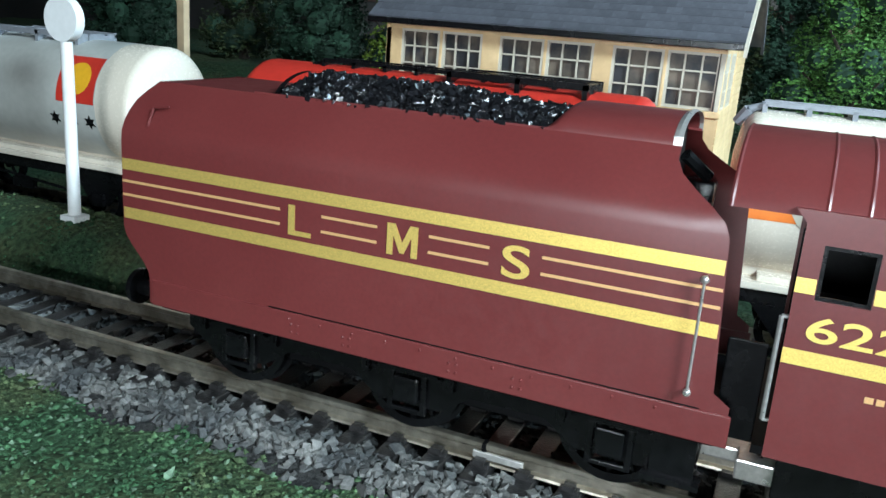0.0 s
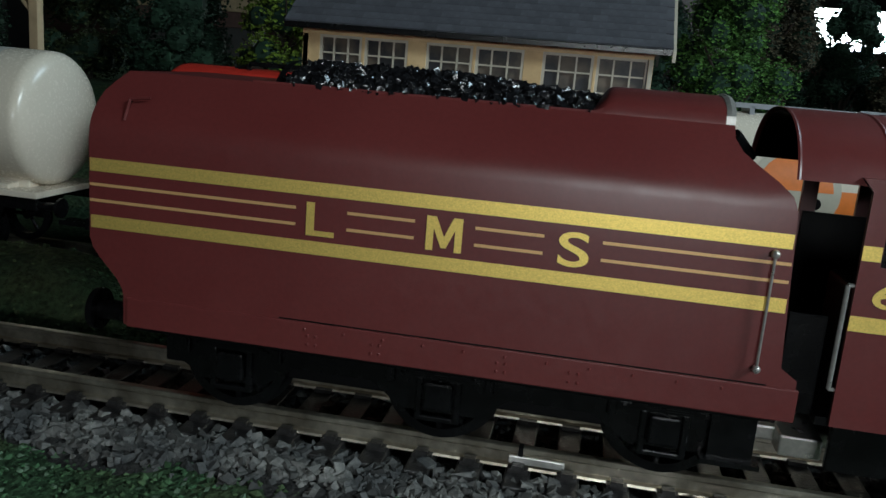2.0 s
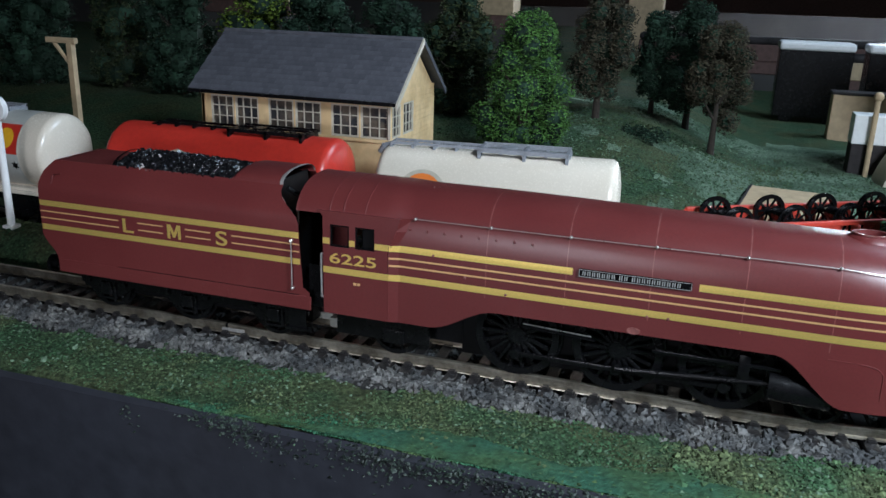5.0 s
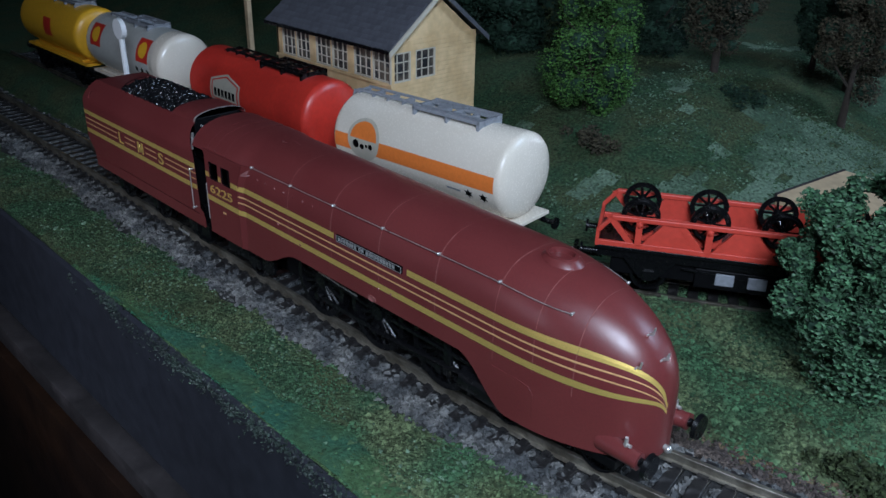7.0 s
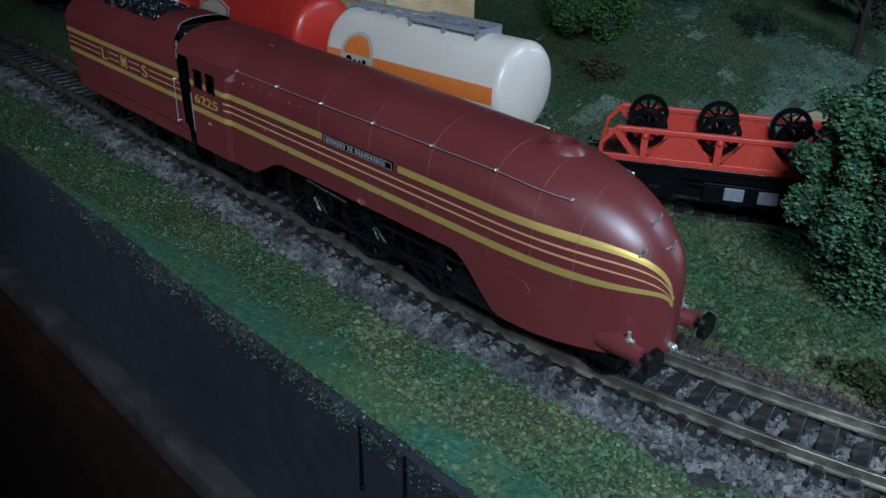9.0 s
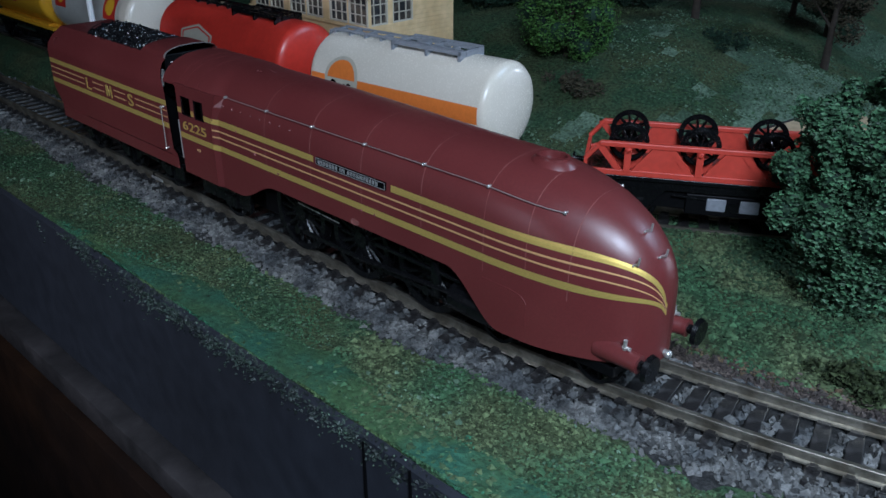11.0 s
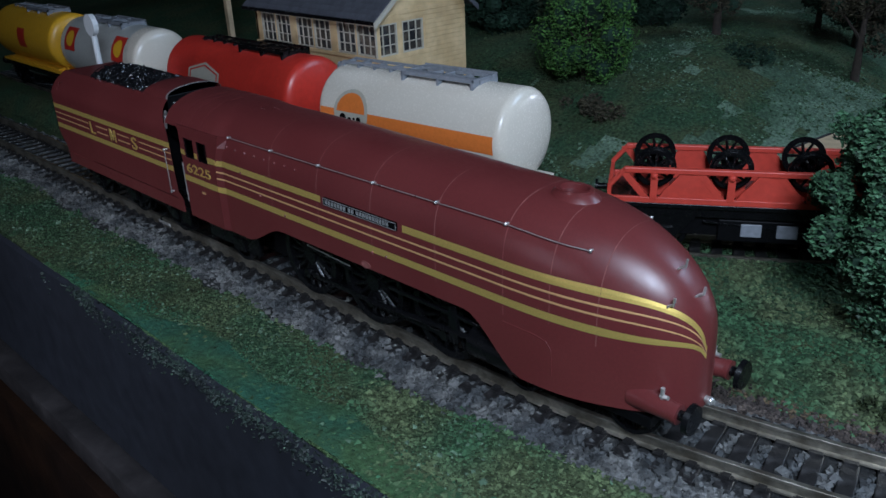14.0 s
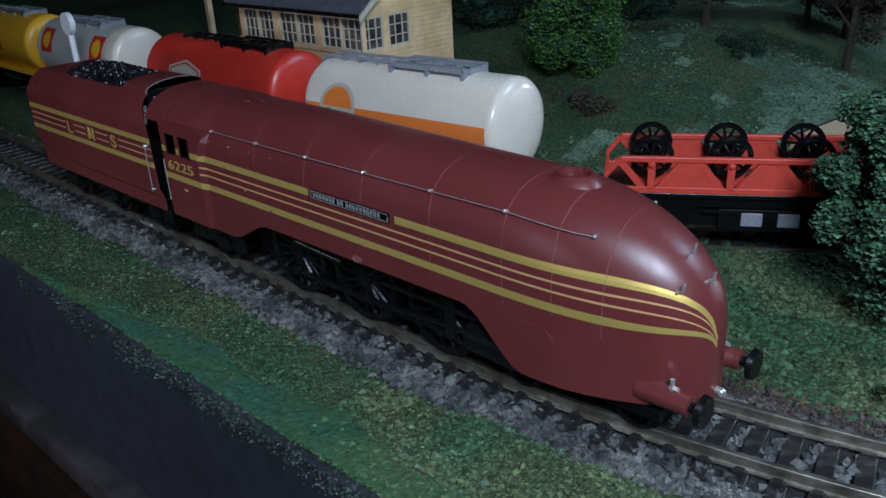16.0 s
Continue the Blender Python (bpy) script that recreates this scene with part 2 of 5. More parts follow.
def crumbs(places, rng, flat=0.7, jit=0.35):
    """Many small irregular lumps in one mesh: places of (x, y, z, size)."""
    base = [Vector(p) for p in ((1, 0, 0), (-1, 0, 0), (0, 1, 0), (0, -1, 0), (0, 0, 1), (0, 0, -1))]
    tris = ((0, 2, 4), (2, 1, 4), (1, 3, 4), (3, 0, 4), (2, 0, 5), (1, 2, 5), (3, 1, 5), (0, 3, 5))
    verts, faces = [], []
    for x, y, z, s in places:
        q = Euler((rng.uniform(-0.6, 0.6), rng.uniform(-0.6, 0.6), rng.uniform(0, 6.3))).to_matrix()
        k = len(verts)
        sx, sy, sz = (s * rng.uniform(1 - jit, 1 + jit) for _ in range(3))
        for p in base:
            w = rng.uniform(0.75, 1.25)
            r = q @ Vector((p.x * sx * w, p.y * sy * w, p.z * sz * w * flat))
            verts.append(((x + r.x) * MM, (y + r.y) * MM, (z + r.z) * MM))
        faces += [(k + a, k + b, k + c) for a, b, c in tris]
    me = bpy.data.meshes.new("crumbs")
    me.from_pydata(verts, [], faces)
    return me


def chunks(places, rng, jit=0.3):
    """Angular stones: rough cubes with pushed corners."""
    verts, faces = [], []
    quads = ((0, 1, 3, 2), (4, 6, 7, 5), (0, 4, 5, 1), (2, 3, 7, 6), (0, 2, 6, 4), (1, 5, 7, 3))
    for x, y, z, s in places:
        q = Euler((rng.uniform(0, 6.3), rng.uniform(0, 6.3), rng.uniform(0, 6.3))).to_matrix()
        k = len(verts)
        sx, sy, sz = s * rng.uniform(0.75, 1.3), s * rng.uniform(0.6, 1.1), s * rng.uniform(0.5, 0.9)
        for i in range(8):
            p = Vector(((1 if i & 4 else -1) * sx * rng.uniform(0.55, 1.1), (1 if i & 2 else -1) * sy * rng.uniform(0.55, 1.1), (1 if i & 1 else -1) * sz * rng.uniform(0.55, 1.1)))
            r = q @ p
            verts.append(((x + r.x) * MM, (y + r.y) * MM, (z + r.z) * MM))
        faces += [tuple(k + a for a in f) for f in quads]
    me = bpy.data.meshes.new("chunks")
    me.from_pydata(verts, [], faces)
    return me


def sstep(t):
    t = min(1.0, max(0.0, t))
    return t * t * (3 - 2 * t)


# ---- the ground ----
def track_y(x):
    """Centre line of the front track."""
    return -1.0 if x < 222 else -1.0 + (x - 222) ** 2 / (2 * 420.0)


def siding_y(x):
    """Centre line of the siding with the tank wagons."""
    return 67.0 if x < 110 else 67.0 + (x - 110) ** 2 / (2 * 250.0)


def height(x, y):
    h = -4.6
    hill = 39 * sstep((y - 105) / 150) * (1 - 0.75 * sstep((x - 150) / 110))
    h += hill * sstep((x + 700) / 400)
    if 14 < y < 54 and x < 60:
        h += 12.0 * sstep((y - 14) / 18) * sstep((56 - y) / 14) * sstep((20 - x) / 70)
    if 205 < x < 420:
        h += 5.5 * sstep((x - 205) / 25) * math.exp(-((siding_y(x) - y - 17) / 6.0) ** 2)
    n = noise.noise((x * 0.035, y * 0.035, 0.3)) * 1.3 + noise.noise((x * 0.11, y * 0.11, 3.1)) * 0.8 + noise.noise((x * 0.35, y * 0.35, 7.7)) * 0.35
    clear = min(1.0, max(0.0, (abs(y - track_y(x)) - 15) / 10), max(0.0, (abs(y - siding_y(x)) - 15) / 12))
    return h + n * (0.15 + 0.85 * clear)


def axis(stops):
    out = []
    for a, b, step in stops:
        n = max(1, round((b - a) / step))
        out += [a + (b - a) * i / n for i in range(n)]
    return out + [stops[-1][1]]


def build_ground():
    xs = axis([(-1500, -300, 40), (-300, -80, 8), (-80, 400, 2.5), (400, 700, 15), (700, 1600, 60)])
    ys = axis([(-55.5, 140, 2.5), (140, 420, 8), (420, 1500, 50)])
    rows = []
    for y in ys:
        rows.append([(x, y + (0.5 * noise.noise((x * 0.06, 0, 5)) - 0.5 if y == ys[0] else 0), height(x, y) - (2.2 if y == ys[0] else 0)) for x in xs])
    bm = loft(rows)
    ob = part("ground", bm, GRASS, smooth=True, angle=180)
    ob.data.materials.append(PALELITGRASS)
    for f in ob.data.polygons:
        x, y, _ = f.center * 1000
        # patchy pale faces, more of them where window light is painted in
        if 115 < y < 520 and 90 < x < 620:
            f.material_index = int(noise.noise((x * 0.014, y * 0.014, 2.2)) + 0.5 * noise.noise((x * 0.06, y * 0.06, 6.0)) + 0.9 * sstep((x - 170) / 120) * sstep((y - 130) / 50) - 1.6 * sstep((x - 430) / 150) - 1.6 * sstep((y - 380) / 120) > 0.36)
    tagged(ob, "model railway ground of green scatter grass with low rises", "ground", kind="structure")
    return ob


build_ground()


# ---- tracks ----
def rail_profile(x, y, dx, dy, lift):
    prof = [(-1.1, -3.3), (1.1, -3.3), (1.0, -2.9), (0.35, -2.6), (0.35, -1.1), (0.72, -0.8), (0.72, -0.12), (0.55, 0), (-0.55, 0), (-0.72, -0.12), (-0.72, -0.8), (-0.35, -1.1), (-0.35, -2.6), (-1.0, -2.9)]
    return [(x - dy * u, y + dx * u, v + lift) for u, v in prof]


SLEEPERS = {}
LIFT = 1.0  # rail head of the front track above the siding's


def build_track(name, label, centre, x0, x1, pitch, lift):
    t = thing(name, mmpose(0, 0, 0), label, "railway track", "railway tracks")
    for side in (-1, 1):
        rows, x = [], x0
        while x <= x1 + 0.1:
            d = Vector((1, (centre(x + 0.5) - centre(x - 0.5)), 0)).normalized()
            y = centre(x)
            rows.append(rail_profile(x - d.y * side * 8.97, y + d.x * side * 8.97, d.x, d.y, lift))
            x += 6
        part("rail", loft(rows, closed=True, caps=True), RAIL, t, "bright nickel silver rail", smooth=True)
    me = finish(None, box(box(box(boxed(-1.9, 1.9, -15.5, 15.5, -4.7, -2.9, 0.25), -1.5, 1.5, -11.2, -6.9, -2.9, -2.2), -1.5, 1.5, 6.9, 11.2, -2.9, -2.2), -0.9, 0.9, -11.6, -10.1, -2.3, -1.5), SLEEPER)
    x = x0 + 2
    while x < x1:
        SLEEPERS.setdefault(label, []).append(x)
        d = math.atan(centre(x + 0.5) - centre(x - 0.5))
        shared("sleeper", me, t, mmpose(x, centre(x), 0.35 * lift, 0, 0, math.degrees(d)))
        x += pitch * math.cos(d)
    return t


front_track = build_track("railway_track", "straight model track with bright rails and black sleepers", track_y, -330, 480, 7.3, LIFT)
siding_track = build_track("railway_track", "siding track curving away on black sleepers in grass", siding_y, -330, 284, 7.3, 0.0)
part("rail_joint", boxed(66.0, 66.7, -10.95, -9.2, -1.9, 1.04), MATT_BLACK, front_track, "dark gap at a rail joint")
part("fishplate", boxed(64.6, 73.0, -11.1, -10.5, -1.5, -0.3, 0.15), STEEL, front_track, "bright fishplate at a rail joint")


def build_ballast():
    rng = random.Random(5)
    rows = []
    for i in range(120):
        x = -330 + i * 7
        y = track_y(x)
        rows.append([(x, y + u, v) for u, v in ((-27, -5.6), (-19, -4.0), (-8, -3.9), (8, -3.9), (16, -4.2), (24, -5.6))])
    bed = part("ballast_bed", loft(rows), BALLAST, smooth=True)
    tagged(bed, "bed of grey granite ballast under the front track", "ballast", kind="structure")
    places = []
    sl = next(iter(SLEEPERS.values()))
    near = [[q for q in sl if -340 + 20 * i - 12 <= q <= -340 + 20 * i + 32] or [1e6] for i in range(45)]
    for _ in range(21000):
        x = rng.uniform(-110, 360) if rng.random() < 0.93 else rng.uniform(-330, -110)
        u = rng.uniform(-20, 17) if rng.random() < 0.8 else rng.gauss(-19, 2.5)
        if 7.1 < abs(u) < 11.0:
            continue
        if abs(u) < 15.4 and (u > -11.4 or rng.random() > 0.4) and min(abs(x - q) for q in near[int((x + 340) // 20)]) < 2.3:
            continue
        z = -3.5 if abs(u) < 15 else -3.4 - (abs(u) - 15) * 0.2
        s = rng.uniform(0.55, 1.05) * (1.35 if rng.random() < 0.2 else 1)
        places.append((x, track_y(x) + u, z + rng.uniform(-0.3, 0.35), s))
    me = chunks(places, rng)
    me.materials.append(STONE)
    tagged(new("ballast_stones", me), "loose grey granite ballast stones along the front track", "ballast", kind="stuff")
    places = []
    for _ in range(3600):
        x = rng.uniform(262, 430)
        u = 17.5 + abs(rng.gauss(0, 1)) * 4.5
        places.append((x, track_y(x) + u, -3.8 - (u - 16) * 0.1 + rng.uniform(-0.3, 0.2), rng.uniform(0.35, 0.9)))
    me = chunks(places, rng)
    me.materials.append(BROWNSTONE)
    tagged(new("brown_gravel", me), "fine brown gravel along the far side of the front track", "gravel", kind="stuff")


build_ballast()


def free_ground(x, y):
    """Clear of both tracks and of the signal box."""
    if abs(y - track_y(x)) < 18.5 or (x < 205 and abs(y - siding_y(x)) < 11):
        return False
    return not (-10 < x < 86 and 90 < y < 150)


def scatter(name, label, material, seed, count, area, size, keep=lambda x, y, r: True, big=0.1):
    rng = random.Random(seed)
    places = []
    x0, x1, y0, y1 = area
    while len(places) < count:
        x, y = rng.uniform(x0, x1), rng.uniform(y0, y1)
        if not free_ground(x, y) or not keep(x, y, rng.random()):
            continue
        s = rng.uniform(*size) * (1.8 if rng.random() < big else 1)
        places.append((x, y, height(x, y) + s * 0.2, s))
    me = crumbs(places, rng, 0.6)
    me.materials.append(material)
    tagged(new(name, me), label, "grass", kind="stuff")


def patchy(scale, seed, bias=0.0):
    return lambda x, y, r: noise.noise((x * scale, y * scale, seed)) + bias > r - 0.5


scatter("turf_clumps", "crumbs of green and olive foam turf beside the front track", TURF, 9, 15000, (-90, 350, -54, -17), (0.22, 0.52), patchy(0.045, 1.0, 0.05), 0.06)
scatter("coarse_turf", "coarse olive turf lumps at the front corner", TURF, 10, 4500, (215, 350, -54, -19), (0.35, 0.75), patchy(0.05, 4.0, 0.0))
scatter("middle_turf", "green turf between the two tracks", TURF, 11, 7000, (-120, 420, 17, 90), (0.3, 0.7), patchy(0.04, 6.0, 0.1))
scatter("bank_turf", "green and olive turf over the rising ground", TURFBANK, 12, 20000, (-60, 420, 80, 330), (0.25, 0.7), patchy(0.03, 8.0, 0.0))
scatter("pale_turf", "pale bluish green turf over the far ground, window light in its tint", TURFPALE, 13, 20000, (120, 480, 120, 400), (0.25, 0.75), lambda x, y, r: noise.noise((x * 0.02, y * 0.02, 12.0)) + 0.5 * sstep((x - 170) / 120) > r - 0.35)
scatter("brown_scatter", "brown leaf scatter beside the track", BLADE, 14, 1500, (285, 420, 14, 48), (0.3, 0.7), lambda x, y, r: abs(y - track_y(x) - 22) < 4 + 3 * r)
scatter("corner_turf", "leafy olive turf on the ground before the bush", TURF, 15, 15000, (205, 400, 26, 110), (0.35, 0.85), patchy(0.05, 3.0, 0.3))


def build_verge():
    rows = []
    for i in range(110):
        x = 96 + i * 2.4
        wide = sstep((x - 96) / 70)
        inner = -54.0 + (12.5 + 5.0 * noise.noise((x * 0.03, 1, 2)) + 2.0 * noise.noise((x * 0.15, 4, 2))) * wide
        rows.append([(x, -55.0 + (inner + 55.0) * j / 5, height(x, -55.0 + (inner + 55.0) * j / 5) + (0.4 if j < 5 else -0.5)) for j in range(6)])
    tagged(part("painted_verge", loft(rows), VERGE, smooth=True), "teal green painted strip along the board's edge", "verge", kind="structure")


build_verge()
scatter("verge_turf", "fine teal green turf along the board's edge", VERGETURF, 16, 15000, (60, 350, -55.5, -38), (0.18, 0.42), lambda x, y, r: y < -54 + 15 * r * r * sstep((x - 60) / 80), 0.05)
scatter("pale_flakes", "scattered pale olive turf flakes beside the front track", TURFPALE, 17, 900, (-90, 350, -50, -19), (0.35, 0.75), patchy(0.05, 5.0, 0.0), 0.05)


# ---- baseboard and room ----
def build_board():
    rows = []
    for i in range(161):
        x = -700 + i * 12
        w = 0.5 * noise.noise((x * 0.05, 2, 0))
        rows.append([(x, -54.6 + w, -6), (x, -55.6 + w, -4.9), (x, -57.0 + w, -6.2), (x, -57.4 + w * 0.6, -20), (x, -57.6 + w, -36), (x, -58, -60), (x, -59, -63), (x, -59, -90), (x, -54, -90)])
    fascia = part("fascia_board", loft(rows), FASCIA, smooth=True)
    tagged(fascia, "slate grey painted front edge of the layout board", "board", kind="structure")
    bm = boxed(-700, 1220, -68, -58.5, -74, -63, 1.5)
    tagged(part("ledge_strip", bm, LEDGE, smooth=True), "worn grey wooden strip along the board's foot", "board", kind="structure")
    bm = boxed(-700, 1220, -72, -60, -330, -74, 1.0)
    tagged(part("support_panel", bm, WOOD, smooth=True), "dark brown stained wooden panel under the layout", "panel", kind="structure")


build_board()


def build_edge_spill():
    """Crumbs of scatter glued down the upper part of the painted edge."""
    rng = random.Random(31)
    for name, label, material, count, size in (("edge_spill", "dark blobs of glue and scatter on the board's edge", SPILL, 2600, (0.25, 0.8)), ("edge_crumbs", "pale green crumbs stuck to the board's edge", TURFPALE, 260, (0.2, 0.45))):
        places = []
        while len(places) < count:
            x, d = rng.uniform(60, 350), abs(rng.gauss(0, 1)) * 4.0
            if d > 20 or noise.noise((x * 0.04, d * 0.1, 3.3)) < rng.uniform(-0.4, 0.5):
                continue
            places.append((x, -55.7 - min(d, 1.5) * 1.0, -5.0 - d, rng.uniform(*size)))
        me = crumbs(places, rng, 0.6)
        me.materials.append(material)
        tagged(new(name, me), label, "scatter", kind="stuff")


build_edge_spill()


def build_room():
    for name, b in (("floor", (-2500, 3000, -2600, 3200, -860, -800)), ("ceiling", (-2500, 3000, -2600, 3200, 1600, 1660)),
                    ("wall_north", (-2500, 3000, 3200, 3260, -800, 1600)), ("wall_south", (-2500, 3000, -2660, -2600, -800, 1600)),
                    ("wall_west", (-2560, -2500, -2600, 3200, -800, 1600)), ("wall_east", (3000, 3060, -2600, 3200, -800, 1600))):
        tagged(part(name, boxed(*b), WALL), "plain dark unlit surface of the room", name.split("_")[0], kind="structure")


build_room()


# dried drips of dark paint that ran down the front edge
for x, y, z0, z1 in ((248, -57.5, -7, -26), (264, -57.5, -6, -18)):
    drip = part("paint_drip", ball(rod(bmesh.new(), (x, y, z0), (x + 0.4, y, z1), 0.35, 8, 0.55), (x + 0.4, y, z1), 0.8), MATT_BLACK, smooth=True)
    tagged(drip, "dark dried paint drip on the front board", "paint drip", "paint drips")


# ---- writing ----
def lettering(text, height_mm, depth=0.12):
    """Text with the built-in font as a bmesh: x to the right, z up, facing -y, lower left corner at the origin; its size in x and z."""
    cu = bpy.data.curves.new("text", "FONT")
    cu.body, cu.size, cu.extrude, cu.offset = text, 10, 0.0, 0.12
    ob = bpy.data.objects.new("text", cu)
    scene.collection.objects.link(ob)
    me = bpy.data.meshes.new_from_object(ob.evaluated_get(bpy.context.evaluated_depsgraph_get()))
    bpy.data.objects.remove(ob)
    bpy.data.curves.remove(cu)
    bm = bmesh.new()
    bm.from_mesh(me)
    bpy.data.meshes.remove(me)
    x0, y0 = min(v.co.x for v in bm.verts), min(v.co.y for v in bm.verts)
    x1, y1 = max(v.co.x for v in bm.verts), max(v.co.y for v in bm.verts)
    s = height_mm / (y1 - y0)
    for v in bm.verts:
        v.co = Vector(((v.co.x - x0) * s, 0, (v.co.y - y0) * s))
    ext = bmesh.ops.extrude_face_region(bm, geom=bm.faces[:])
    bmesh.ops.translate(bm, vec=(0, -depth, 0), verts=[g for g in ext["geom"] if isinstance(g, bmesh.types.BMVert)])
    bmesh.ops.recalc_face_normals(bm, faces=bm.faces)
    return bm, (x1 - x0) * s


def letter_part(text, h, x0, x1, y, z, material, parent, name, label):
    bm, w = lettering(text, h)
    for v in bm.verts:
        v.co = Vector((x0 + v.co.x * (x1 - x0) / w, v.co.y + y, v.co.z + z))
    return part(name, bm, material, parent, label)


# ---- locomotive ----
NOSE0, NOSEL, HALFW, SPRING = 246.0, 46.8, 16.7, 33.0


def top_z(x):
    """Crown line of the casing, which falls gently to the front."""
    return 53.7 - 1.9 * sstep((x - 150) / 110)


def casing_form(x):
    """Half width, spring height, rise and the two roundness powers at x."""
    u = min(1.0, max(0.0, (x - NOSE0) / NOSEL))
    q = sstep(u * 1.3)
    spring = SPRING - 8.0 * sstep(u)
    half = HALFW * max(0.0, 1 - u ** 2.35) ** (1 / 2.3)
    rise = (top_z(x) - spring) * max(0.0, 1 - u ** 2.2) ** (1 / 2.4)
    return half, spring, rise, 2.5 - 0.3 * q, 3.3 - 0.9 * q


def casing_y(x, z):
    """Half width of the streamlined casing at x and z."""
    half, spring, rise, ey, ez = casing_form(x)
    v = max(0.0, (z - spring) / max(rise, 0.001))
    return half * max(0.0, 1 - v ** ez) ** (1 / ey)


def skirt_z(x):
    """Lower edge of the side sheets."""
    if x < 140:
        return 14.0
    if x < 160:
        return 14.0 + 7.6 * sstep((x - 140) / 20)
    if x < 238:
        return 21.6
    if x < 256:
        return 21.6 - 12.8 * sstep((x - 236) / 19) 
    return 8.8 + 1.6 * sstep((x - 262) / 25)


def casing_section(x, n=22, grow=0.0):
    w, spring, rise, ey, ez = casing_form(x)
    zb = skirt_z(x)
    side = [(x, -(w + grow), zb + (spring - zb) * i / 5) for i in range(5)]
    for i in range(n + 1):
        a = math.pi / 2 * i / n
        c, s = max(0.0, math.cos(a)) ** (2 / ey), math.sin(a) ** (2 / ez)
        side.append((x, -(w * c + grow), spring + rise * s))
    return side + [(p[0], -p[1], p[2]) for p in reversed(side[:-1])]


def band(z_of, width_of, x0, x1, step=1.5, lift=0.09):
    """A lining band that lies on the casing."""
    rows, x = [], x0
    while True:
        z, w = z_of(x), width_of(x)
        rows.append([(x, -casing_y(x, z + w * (j / 2 - 0.5)) - lift * (1 if j == 1 else 0.8), z + w * (j / 2 - 0.5)) for j in range(3)])
        if x >= x1:
            break
        x = min(x1, x + (step if x < 280 else 0.4 if x < 291.6 else 0.1))
    return loft(rows)


def stripe_z(z0, z1=24.6, late=2.5):
    """Height of a stripe, which runs level and bends to the tip of the nose."""
    def at(x):
        t = max(0.0, min(1.0, (casing_y(x, 28.0) / HALFW - 0.06) / 0.94))
        return z1 + (z0 - z1) * (1 - (1 - t) ** late)
    return at


def wheel_set(r, spokes, w=2.6):
    """Meshes of a wheel in x and z: flanged tyre, hub, one spoke, and the spokes' count."""
    n, rows = 40, []
    for i in range(n + 1):
        a = 2 * math.pi * i / n
        c, s = math.cos(a), math.sin(a)
        rows.append([(c * q, y, s * q) for q, y in ((r * 0.84, -w / 2), (r, -w / 2), (r, w / 2 - 0.5), (r + 0.8, w / 2 - 0.5), (r + 0.8, w / 2), (r * 0.84, w / 2))])
    tyre = finish(None, loft(rows, closed=True), BLACK, True)
    hub = finish(None, rod(bmesh.new(), (0, -w / 2, 0), (0, w / 2, 0), r * 0.2, 14), BLACK, True)
    spoke = finish(None, rod(bmesh.new(), (r * 0.15, 0, 0), (r * 0.88, 0, 0), 0.5 if r < 10 else 0.7, 6), BLACK, True)
    return tyre, hub, spoke, spokes


def put_wheel(name, meshes, parent, m):
    """One wheel: the tyre, with its hub and spokes under it."""
    ob = shared(name, meshes[0], parent, m)
    shared("hub", meshes[1], ob, Matrix())
    for i in range(meshes[3]):
        shared("spoke", meshes[2], ob, pose(0, 0, 0, 0, 360 * i / meshes[3], 0))
    return ob


